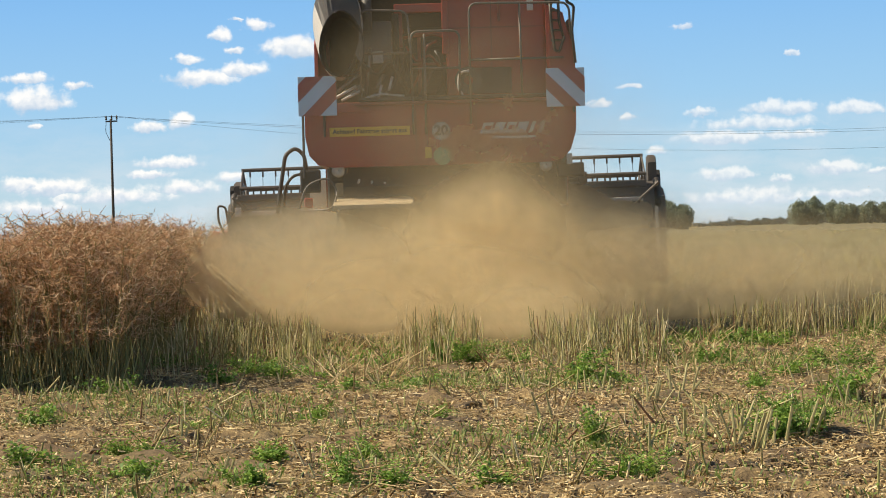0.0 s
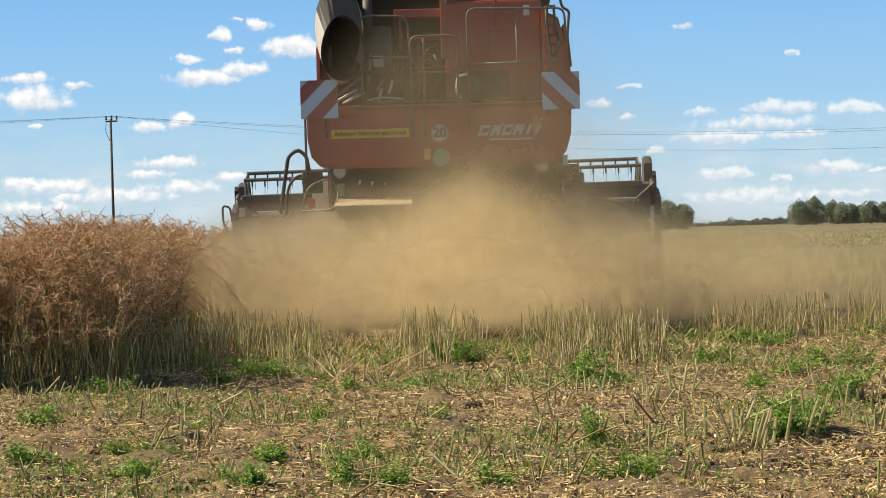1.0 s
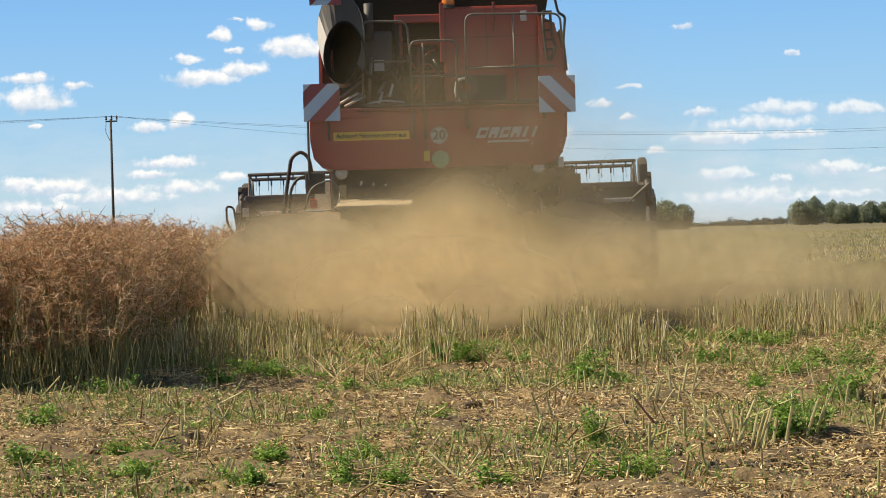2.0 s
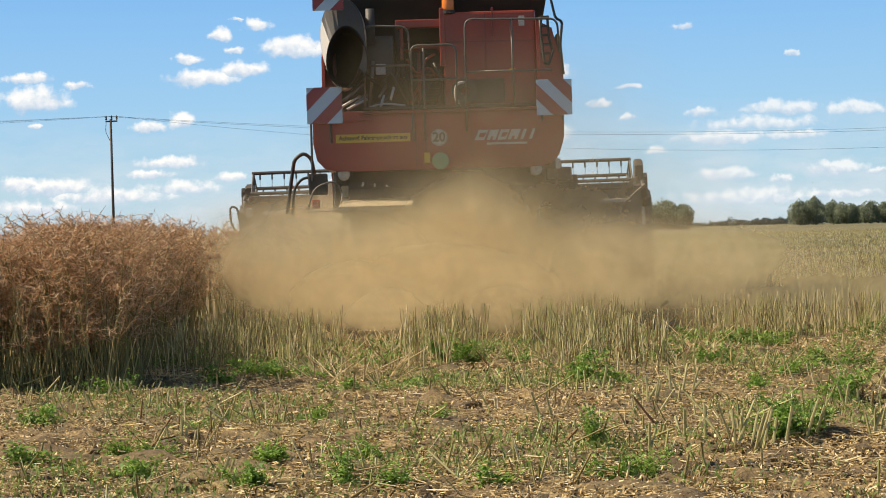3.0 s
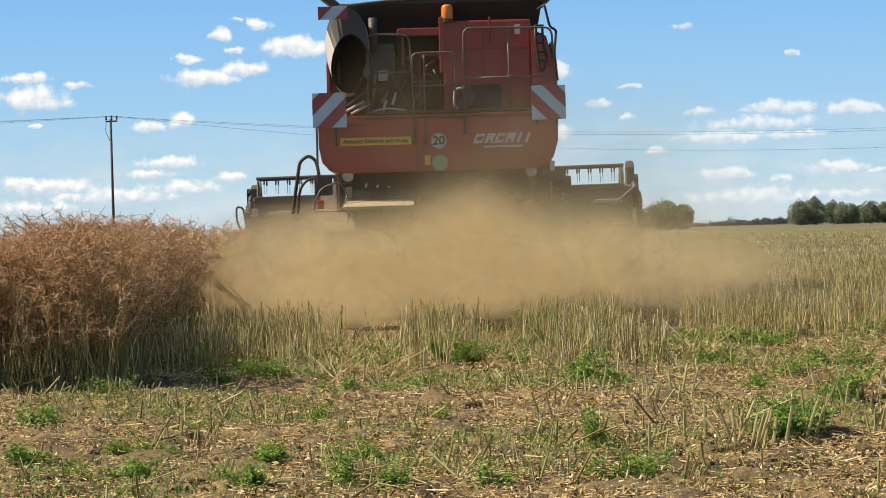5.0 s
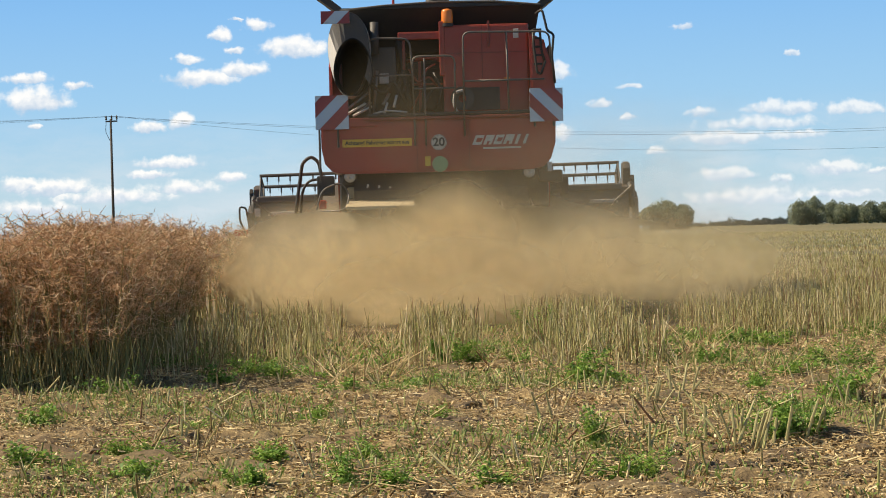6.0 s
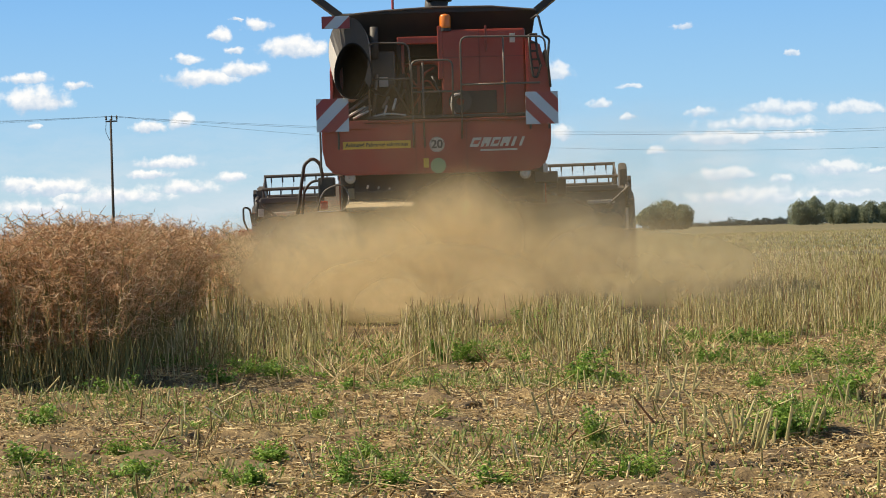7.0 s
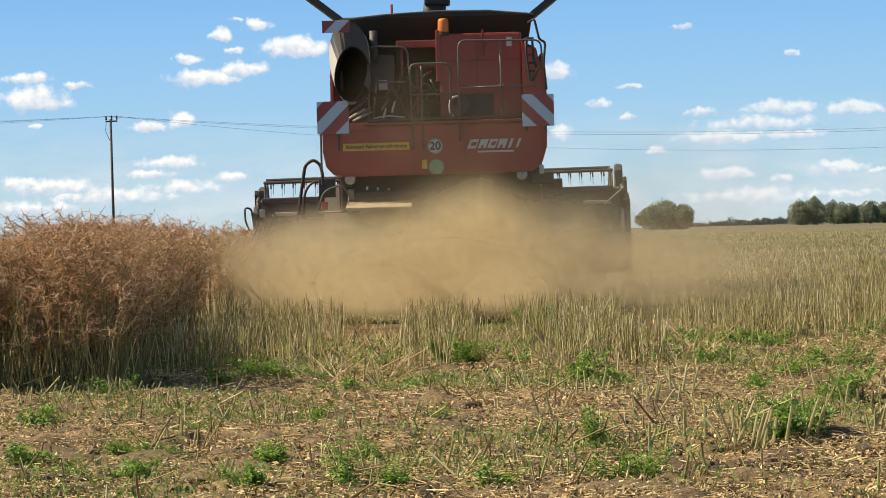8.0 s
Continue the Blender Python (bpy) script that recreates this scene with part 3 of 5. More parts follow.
    # service platform and rails
    part("platform", box(-0.95, 1.1, 0.05, 1.3, 2.68, 2.72, 0.008), M["black"], c, "dark service platform")
    rails = [
        [(-0.92, 0.1, 2.7), (-0.92, 0.1, 3.68), (-0.4, 0.1, 3.66), (-0.38, 0.1, 3.4), (-0.36, 0.1, 3.0)],
        [(-0.36, 0.06, 2.7), (-0.37, 0.06, 3.43), (0.17, 0.06, 3.43), (0.16, 0.06, 2.7)],
        [(-0.36, 0.06, 3.02), (0.16, 0.06, 3.02)],
        [(0.27, 0.04, 2.4), (0.28, 0.04, 3.72), (1.37, 0.04, 3.7), (1.39, 0.04, 3.3)],
        [(0.28, 0.04, 3.1), (1.3, 0.04, 3.1)],
        [(0.84, 0.04, 2.7), (0.83, 0.04, 3.72)],
        [(-0.36, 0.05, 2.3), (-0.36, 0.05, 2.72)],
        [(-0.22, 0.05, 2.3), (-0.22, 0.05, 3.4)],
        [(-0.92, 0.08, 3.2), (-0.38, 0.08, 3.2)]]
    for r in rails:
        part("handrail", tube(bend(r, 0.1), 0.013, 8), M["tube_grey"], c, "dusty dark tubular handrail", True)
    lad = part("ladder_rail", tube(bend([(1.18, 0.3, 3.75), (1.19, 0.3, 3.5), (1.22, 0.28, 3.2), (1.27, 0.28, 3.18), (1.33, 0.28, 3.35)], 0.06), 0.016, 8), M["black"], c, "black ladder rail", True)
    part("ladder_rail", tube(bend([(1.27, 0.3, 3.76), (1.28, 0.3, 3.5), (1.32, 0.3, 3.35)], 0.05), 0.016, 8), M["black"], c, "black ladder rail", True)
    for z in (3.75, 3.64, 3.53, 3.42, 3.31):
        part("rung", tube([(1.18, 0.3, z), (1.29, 0.3, z)], 0.014, 6), M["black"], lad)
    part("grab_rail", tube(bend([(1.22, 0.3, 3.95), (1.3, 0.2, 4.0), (1.36, 0.2, 3.72), (1.44, 0.2, 3.68), (1.41, 0.2, 3.4), (1.44, 0.2, 3.05)], 0.05), 0.016, 8), M["black"], c, "bent grab rail", True)
    # beacon
    bc = part("beacon", lathe([(0, 0.001), (0, 0.07), (0.03, 0.075), (0.16, 0.072), (0.19, 0.06), (0.205, 0.001)], (0.09, 0.45, 3.86), "z", 24), M["orange"], c, "orange beacon lamp", True)
    part("beacon_base", lathe([(-0.03, 0.001), (-0.03, 0.08), (0.01, 0.08), (0.01, 0.001)], (0.09, 0.45, 3.86), "z", 20), M["black"], bc)
    part("beacon_stalk", tube([(0.04, 0.46, 3.2), (0.06, 0.46, 3.86)], 0.02), M["dark_red"], bc)
    # grain tank: funnel-shaped dark box with open flaps
    tank = bmesh.new()
    low = [(-1.2, 0.95, 3.55), (1.2, 0.95, 3.55), (1.2, 4.2, 3.55), (-1.2, 4.2, 3.55)]
    top = [(-1.3, 0.62, 4.12), (1.3, 0.62, 4.12), (1.4, 4.4, 4.12), (-1.4, 4.4, 4.12)]
    a, b = [tank.verts.new(p) for p in low], [tank.verts.new(p) for p in top]
    i_ = [tank.verts.new((x * 0.96, y_ + (0.04 if y_ < 2 else -0.04), z)) for x, y_, z in top]
    j_ = [tank.verts.new((x * 0.95, y_ + (0.06 if y_ < 2 else -0.06), z + 0.03)) for x, y_, z in low]
    for k in range(4):
        n = (k + 1) % 4
        tank.faces.new((a[k], a[n], b[n], b[k]))
        tank.faces.new((b[k], b[n], i_[n], i_[k]))
        tank.faces.new((i_[k], i_[n], j_[n], j_[k]))
    tank.faces.new(a[::-1])
    tank.faces.new(j_)
    gt = part("grain_tank", tank, M["black"], c, "black grain tank, open at the top")
    part("tank_rim", tube([(-1.3, 0.61, 4.09), (-0.7, 0.6, 4.14), (0.0, 0.6, 4.17), (0.7, 0.6, 4.16), (1.3, 0.61, 4.1)], 0.014, 6), M["tube_grey"], gt)
    back_lift = prism([(-1.29, 4.1), (-0.7, 4.14), (0.0, 4.165), (0.7, 4.155), (1.29, 4.1)], "y", 0.615, 0.635)
    part("rear_flap", back_lift, M["black"], gt)
    for sx in (-1, 1):
        m = Matrix.Translation((1.3 * sx, 2.4, 4.08)) @ Matrix.Rotation(radians(-38 * sx), 4, "Y")
        bm = box(0.0 if sx > 0 else -0.75, 0.75 if sx > 0 else 0.0, -1.75, -1.15, -0.02, 0.04, 0.012)
        bm.transform(m)
        fl = part("side_flap", bm, M["black"], gt, "black folded-out tank flap")
        bm = box(0.0 if sx > 0 else -0.72, 0.72 if sx > 0 else 0.0, -1.78, -1.76, -0.03, 0.06, 0.006)
        bm.transform(m)
        part("flap_edge", bm, M["black"], fl)
    fill = part("filling_auger", tube([(-0.1, 2.4, 3.7), (0.0, 1.9, 4.5)], 0.16, 16), M["black"], c, "black grain filling auger", True)
    part("auger_cap", box(-0.16, 0.2, 1.75, 2.05, 4.38, 4.56, 0.03), M["black"], fill)
    part("aerial", tube([(-0.6, 0.8, 4.1), (-0.6, 0.8, 4.3)], 0.018, 6), M["red_lens"], c, "short red lamp rod")
    # folded unloading auger with wide spout
    turn = [math.tau * k / 32 for k in range(32)]

    def outer(y_, k):
        return [(-1.17 + math.cos(t) * 0.315 * k * (0.84 + 0.16 * math.sin(t)), y_, 3.47 + math.sin(t) * 0.53 * k) for t in turn]

    def inner(y_, k):
        return [(-1.115 + math.cos(t) * 0.245 * k * (0.97 - 0.05 * math.sin(t)), y_, 3.25 + math.sin(t) * (0.405 if math.sin(t) > 0 else 0.3) * k) for t in turn]

    def skin(loops, close=False):
        bm = bmesh.new()
        vs = [[bm.verts.new(p) for p in lp] for lp in loops]
        for p, q in zip(vs, vs[1:]):
            for k in range(len(p)):
                bm.faces.new((p[k], p[(k + 1) % len(p)], q[(k + 1) % len(p)], q[k]))
        if close:
            bm.faces.new(vs[-1])
        return bm
    far_end = [(-1.3 + math.cos(t) * 0.19, 5.2, 3.46 + math.sin(t) * 0.19) for t in turn]
    neck = [(-1.18 + math.cos(t) * 0.19, 1.5, 3.46 + math.sin(t) * 0.19) for t in turn]
    ob = part("unloading_auger", skin([[(x, y_ + 0.45 * max(0.0, -math.cos(t) - 0.3), z) for (x, y_, z), t in zip(outer(-0.1, 1.0), turn)], outer(0.42, 1.02), outer(0.85, 0.9), neck, far_end], True), M["white"], c, "white unloading auger with dark spout", True)
    face = [(x, y_ + 0.45 * max(0.0, -math.cos(t) - 0.3), z) for (x, y_, z), t in zip(outer(-0.105, 0.995), turn)]
    hole = inner(-0.11, 1.04)
    for mat, label, pick in ((M["white"], "white spout cheek", lambda a: math.cos(a) < -0.45 and -0.75 < math.sin(a) < 0.5), (M["grey"], "grey spout hood", lambda a: (math.cos(a) >= -0.45 or math.sin(a) >= 0.5) and math.sin(a) > -0.5)):
        bm = bmesh.new()
        for k in range(32):
            n = (k + 1) % 32
            if pick(turn[k] + math.pi / 32):
                bm.faces.new([bm.verts.new(p) for p in (face[k], face[n], hole[n], hole[k])])
        part("spout_face", bm, mat, ob, label)
    part("spout_boot", skin([inner(-0.112, 1.04), inner(-0.118, 1.0), inner(0.4, 0.92), inner(0.9, 0.6)], True), M["shade_black_inside"], ob, "black rubber spout boot, coloured near-black for the shade inside", True)
    # machinery under the hood
    part("chopper_housing", prism([(0.25, 1.97), (0.1, 1.75), (0.15, 1.4), (0.7, 1.1), (2.6, 1.1), (2.6, 1.97)], "x", -1.15, 1.05, 0.02), M["black"], c, "black straw chopper housing")
    pan = part("spreader_board", prism([(-0.55, 1.5), (0.3, 1.62), (0.3, 1.65), (-0.55, 1.54)], "x", -1.24, -0.38, 0.008), M["tan"], c, "chaff-covered pale spreader board")
    part("hoop", tube(bend([(-1.62, -0.1, 1.52), (-1.55, -0.1, 1.78), (-1.3, -0.1, 1.86), (-1.2, -0.1, 1.7), (-1.25, -0.3, 1.5), (-1.62, -0.1, 1.5)], 0.12), 0.011, 8), M["tube_grey"], c, "dusty bent guard hoop", True)
    for k in range(7):
        part("deflector_fin", prism([(-0.5, 1.35), (0.3, 1.45), (0.3, 1.6), (-0.5, 1.5)], "x", -1.2 + k * 0.38, -1.19 + k * 0.38), M["steel"], c)
    for x in (-1.2, 1.08):
        lm = part("work_lamp", lathe([(0.0, 0.001), (0.0, 0.065), (0.04, 0.075), (0.12, 0.05), (0.12, 0.001)], (x, 0.1, 1.93), "y", 20), M["lens"], c, "round dusty work lamp", True)
        part("lamp_bracket", box(x - 0.1, x + 0.1, 0.2, 0.26, 1.84, 2.0, 0.01), M["black"], lm)
    for x, z in ((-1.0, 1.78), (-0.86, 1.76), (-0.72, 1.74)):
        part("bright_fitting", tube([(x, 0.15, z - 0.05), (x + 0.03, 0.12, z + 0.05)], 0.014, 6), M["decal"], c, "small bright fitting")
    part("mount_block", box(-1.24, -1.02, 0.2, 0.4, 1.66, 1.8, 0.02), M["tan"], c)
    part("light_bar", box(1.2, 1.5, 0.1, 0.3, 1.8, 1.95, 0.02), M["black"], c, "dark light bracket")
    part("light_bar", box(-1.62, -1.4, 0.1, 0.3, 1.7, 1.95, 0.02), M["black"], c, "dark light bracket")
    part("side_lamp", box(1.31, 1.37, 0.06, 0.1, 1.93, 2.05, 0.01), M["white"], c, "pale marker lamp")
    part("side_lamp", box(-1.72, -1.62, 2.4, 2.44, 1.56, 1.68, 0.01), M["red_lens"], c, "red tail lamp")
    part("guard_hoop", tube(bend([(-2.03, 2.2, 1.5), (-1.99, 2.2, 1.78), (-1.92, 2.2, 2.2), (-1.8, 2.2, 2.28), (-1.7, 2.2, 2.2), (-1.64, 2.2, 1.85)], 0.13, 6), 0.024, 10), M["black"], c, "black arched guard hoop", True)
    part("guard_hoop", tube(bend([(-1.97, 2.3, 1.5), (-1.94, 2.3, 1.82), (-1.84, 2.3, 1.96), (-1.55, 2.3, 1.97)], 0.1, 6), 0.018, 8), M["black"], c, "black arched guard hoop", True)
    part("mudguard", lathe([(-0.3, 0.99), (0.3, 0.99), (0.3, 1.02), (-0.3, 1.02)], (-1.45, 4.7, 0.95), "x", 40), M["rubber"], c, "", True)
    part("chassis", box(-0.7, 0.65, 0.6, 6.0, 0.95, 1.6, 0.04), M["black"], c, "dark chassis")
    part("rear_axle", box(-1.3, 1.25, 0.95, 1.2, 0.55, 0.8, 0.03), M["black"], c)
    part("front_axle", box(-1.3, 1.25, 4.5, 4.9, 0.75, 1.15, 0.03), M["black"], c)
    wheels = [wheel(c, -1.32, 1.1, 0.62, 0.45, "rear_wheel", -1), wheel(c, 1.28, 1.1, 0.62, 0.45, "rear_wheel", 1),
              wheel(c, -1.45, 4.7, 0.94, 0.65, "front_wheel", -1), wheel(c, 1.4, 4.7, 0.94, 0.65, "front_wheel", 1)]
    # cab and feeder, ahead of the tank
    cab = part("cab", prism([(4.5, 1.9), (4.5, 3.75), (6.0, 3.75), (6.25, 3.2), (6.1, 1.9)], "x", -0.95, 0.9, 0.05), M["glass"], c, "dark glazed cab")
    part("cab_roof", box(-1.05, 1.0, 4.45, 6.3, 3.75, 3.95, 0.06), M["red"], cab)
    part("feeder_house", prism([(4.8, 1.0), (4.8, 1.75), (7.0, 1.25), (7.0, 0.6)], "x", -0.65, 0.6, 0.03), M["dark_red"], c)
    return c, wheels


def build_header():
    h = empty("cutting_header", "wide dusty cutting header with reel and side knives", "header")
    back = part("back_sheet", prism([(6.95, 0.5), (6.95, 1.8), (7.05, 1.84), (7.05, 0.55), (8.3, 0.5), (8.3, 0.45), (7.0, 0.42)], "x", -2.95, 2.95, 0.01), M["tube_grey"], h, "dusty grey header back wall")
    part("top_tube", box(-2.92, 2.84, 6.9, 7.0, 1.76, 1.86, 0.02), M["tube_grey"], back)
    part("auger", tube([(-2.85, 7.5, 0.85), (2.78, 7.5, 0.85)], 0.27, 18), M["steel"], h, "steel intake auger", True)
    part("knife_bar", box(-2.9, 2.82, 8.3, 8.38, 0.44, 0.47, 0.006), M["steel"], h)
    part("frame_box", box(1.66, 2.0, 6.75, 6.9, 1.72, 2.0, 0.02), M["black"], h)
    part("frame_box", box(-2.0, -1.66, 6.75, 6.9, 1.6, 1.86, 0.02), M["black"], h)
    for sx, off in ((-1, 0.0), (1, 0.03)):
        x = (3.02 + off) * sx
        side = part("end_divider", prism([(6.9, 0.4), (6.9, 1.62), (7.2, 1.75), (8.2, 1.2), (9.4, 0.5), (9.4, 0.4)], "x", x - 0.05, x + 0.05, 0.015), M["tube_grey"], h, "dusty end divider")
        # vertical side knife: upright toothed bar
        kx = (3.1 + off) * sx
        part("side_knife", prism([(8.1, 0.7), (8.1, 1.95), (8.16, 2.02), (8.22, 1.95), (8.26, 0.7)], "x", kx - 0.03, kx + 0.03, 0.006), M["black"], h, "upright side knife")
        for k in range(8):
            part("knife_tooth", prism([(8.24, 0.8 + k * 0.14), (8.36, 0.84 + k * 0.14), (8.24, 0.88 + k * 0.14)], "x", kx - 0.012, kx + 0.012), M["steel"], side)
        part("reel_arm", tube(bend([(x * 0.985, 6.9, 1.5), (x * 0.985, 7.1, 1.86), (x * 0.985, 7.8, 1.75)], 0.1), 0.05, 10), M["black"], h, "black reel arm", True)
        part("drive_cover", prism([(7.25, 1.5), (7.2, 2.05 + 0.06 * sx), (7.3, 2.13 + 0.08 * sx), (7.5, 2.14 + 0.08 * sx), (7.6, 2.0), (7.6, 1.5)], "x", (2.93 + off) * sx - 0.06, (2.93 + off) * sx + 0.06, 0.02), M["tube_grey"], h, "dusty brown reel drive cover")
        part("brace", tube([((2.6 + off) * sx, 6.85, 1.5), ((2.98 + off) * sx, 6.85, 1.82)], 0.02, 8), M["tube_grey"], h)
        part("lamp_strip", box((2.3 + off) * sx, (2.75 + off) * sx, 6.84, 6.9, 1.56, 1.62, 0.012), M["decal"], h, "pale reflector strip")
        if sx < 0:
            part("crop_hoop", tube(bend([((3.12 + off) * sx, 7.0, 1.3), ((3.2 + off) * sx, 6.95, 1.5), ((3.2 + off) * sx, 6.95, 1.72), ((3.1 + off) * sx, 7.0, 1.7), ((3.06 + off) * sx, 7.0, 1.4)], 0.06), 0.016, 8), M["black"], h, "bent hose loop", True)
    part("marker_plate", box(-2.95, -2.86, 6.8, 6.83, 1.55, 1.68, 0.006), M["white"], h, "white marker plate")
    part("red_marker", box(-3.35, -3.1, 7.5, 8.3, 1.26, 1.36, 0.03), M["red_lens"], h, "red divider tip")
    # reel
    cz, cy, rad = 1.68, 7.55, 0.54
    reel = part("reel", tube([(-2.9, 0, 0), (2.86, 0, 0)], 0.06, 14), M["tube_grey"], h, "six-bat pick-up reel", True)
    reel.matrix_basis = pose(0, cy, cz)
    for x in (-2.88, -0.9, 0.9, 2.84):
        sp = bmesh.new()
        for k in range(6):
            a = math.tau * k / 6
            b = math.tau * (k + 1) / 6
            tube([(x, 0, 0), (x, math.sin(a) * rad, math.cos(a) * rad)], 0.018, 6, sp)
            tube([(x, math.sin(a) * rad, math.cos(a) * rad), (x, math.sin(b) * rad, math.cos(b) * rad)], 0.013, 6, sp)
        part("spider", sp, M["tube_grey"], reel)
    bats = []
    for k in range(6):
        bm = tube([(-2.9, 0, 0), (2.86, 0, 0)], 0.026, 8)
        for i in range(31):
            x = -2.78 + i * 0.183
            tube([(x, 0, -0.02), (x, -0.015, -0.1)], 0.014, 5, bm)
            tube([(x, -0.015, -0.1), (x, -0.05, -0.24)], 0.005, 4, bm)
        bats.append(part("bat", bm, M["tube_grey"], reel, "tined reel bat"))
    return h, reel, bats, rad


combine, wheels = build_combine()
header, reel, bats, REEL_R = build_header()


# ---- power line ----
def power_line():
    px, py = -17.94, 120.0
    p = empty("power_pole", "dark wooden power pole with three insulators", "power pole")
    p.location = (px, py, 0)
    part("pole", tube([(0, 0, -0.3), (0, 0, 4), (0, 0, 7.9)], 0.085, 12, r_end=0.06), M["pole_wood"], p, "", True)
    part("crossarm", box(-0.28, 0.36, -0.04, 0.04, 7.74, 7.82, 0.01), M["pole_wood"], p)
    for x in (-0.25, 0.05, 0.33):
        part("insulator", lathe([(0, 0.001), (0, 0.035), (0.06, 0.06), (0.1, 0.035), (0.16, 0.06), (0.22, 0.035), (0.26, 0.001)], (x, 0, 7.85), "z", 12), M["black"], p, "dark insulator")
    part("stay", tube(bend([(-0.25, 0, 7.75), (-0.3, 0, 7.2), (-0.05, 0, 6.7)], 0.2), 0.016, 6), M["black"], p)
    for x, sag, left in ((-0.25, 1.95, 0.5), (0.05, 1.8, 0.35), (0.33, 2.85, 0.7)):
        pts = []
        for i in range(33):
            s = i / 32
            pts.append((px + x - 80 * (1 - s), py, 8.05 - 4 * left * s * (1 - s)))
        for i in range(1, 49):
            s = i / 48
            pts.append((px + x + 80 * s, py + x * 3 * s, 8.05 - 4 * sag * s * (1 - s)))
        w = part("power_cable", tube(pts, 0.0085, 4), M["cable"])
        tagged(w, "thin dark sagging power cable between poles", "cable", "cables of the power line")
    for sx in (-80, 80):
        copy_thing(p, pose(px + sx, py, 0))


power_line()


# ---- trees ----
def leaf_cloud(n, centre, radius, size, gen, lumps=9):
    """Leaf tufts gathered on many lobes of uneven size: quads turned every way."""
    lob = gen.standard_normal((lumps, 3))
    lob /= np.linalg.norm(lob, axis=1, keepdims=True)
    lob = lob * gen.uniform(0.35, 0.72, (lumps, 1)) * radius + centre
    lr = gen.uniform(0.3, 0.55, lumps)
    k = gen.integers(0, lumps, n)
    d = gen.standard_normal((n, 3))
    d /= np.linalg.norm(d, axis=1, keepdims=True)
    p = lob[k] + d * radius * (lr[k] * gen.uniform(0.55, 1.05, n) ** 0.5)[:, None]
    a = gen.standard_normal((n, 3))
    b = gen.standard_normal((n, 3))
    a *= (size * gen.uniform(0.5, 1.2, n) / np.linalg.norm(a, axis=1))[:, None]
    b *= (size * gen.uniform(0.4, 0.9, n) / np.linalg.norm(b, axis=1))[:, None]
    v = np.stack([p - a, p - b * 0.8, p + a, p + b], 1).reshape(-1, 3)
    return v, np.arange(n * 4).reshape(-1, 4)


def tree(x, y, height, width, seed, label, group, count=6500):
    g = np.random.default_rng(seed)
    t = empty("tree", label, "tree", group)
    t.location = (x, y, 0)
    bm = tube([(0, 0, -0.3), (0.1, 0, height * 0.3), (0.2, 0.1, height * 0.75)], height * 0.028, 8, r_end=height * 0.008)
    for k in range(7):
        a = g.uniform(0, math.tau)
        z = height * g.uniform(0.25, 0.6)
        tube([(0.1, 0, z), (math.cos(a) * width * 0.2, math.sin(a) * width * 0.2, z + height * 0.14), (math.cos(a) * width * 0.36, math.sin(a) * width * 0.36, z + height * 0.24)], height * 0.012, 5, bm, r_end=height * 0.004)
    part("trunk", bm, M["bark"], t)
    v, f = leaf_cloud(count, np.array([0, 0, height * 0.5]), np.array([width * 0.64, width * 0.6, height * 0.62]), 0.42, g, 26)
    u = np.clip((v[:, 2] - height * 0.4) / (height * 0.68), 0, 1)
    v[:, :2] *= np.sqrt(1 - 0.85 * u * u)[:, None]
    v[:, 2] = np.maximum(v[:, 2], 0.2)
    link_mesh("crown", np_mesh("crown", v, f), M["leaf"], t, "dense green crown, its colour paled for haze")
    return t


for i, (az, h, w, d) in enumerate([(163, 9.5, 9, 900), (170, 11, 10, 905), (178, 9.8, 9, 915), (184, 10.6, 8.5, 900), (189.5, 7.5, 7, 925), (195, 9.3, 8.5, 905), (201, 8.5, 8, 930), (207, 10, 9, 905), (214, 9, 8, 915)]):
    tree(az / 1000 * d, d, h, w, 40 + i, "broad dark green tree in a far row", "row of field trees")
for i, (az, h, w, d) in enumerate([(95.0, 7.2, 8.0, 700), (102.0, 9.6, 10.5, 703), (109.0, 7.8, 7.5, 700)]):
    tree(az / 1000 * d, d, h, w, 70 + i, "rounded leafy tree standing in a small clump", "clump of field trees")


def far_wood():
    g = np.random.default_rng(5)
    chunks = []
    for az in np.arange(112, 240, 1.15):
        d = 2200
        h = 2.6 + 3.2 * min(1.0, max(0, (az - 118) / 40)) + g.uniform(0, 1.8) + (3.0 if abs(az - 131) < 2 else 0)
        chunks.append(leaf_cloud(240, np.array([az / 1000 * d, d + g.uniform(-8, 8), h * 0.45]), np.array([4.5, 3.0, h * 0.8]), 0.9, g, 8))
    v, f = merge(chunks)
    tagged(link_mesh("far_wood", np_mesh("far_wood", v, f), M["far_leaf"]), "strip of woodland on the horizon, haze put into its leaf colour", "woodland", kind="stuff")


far_wood()


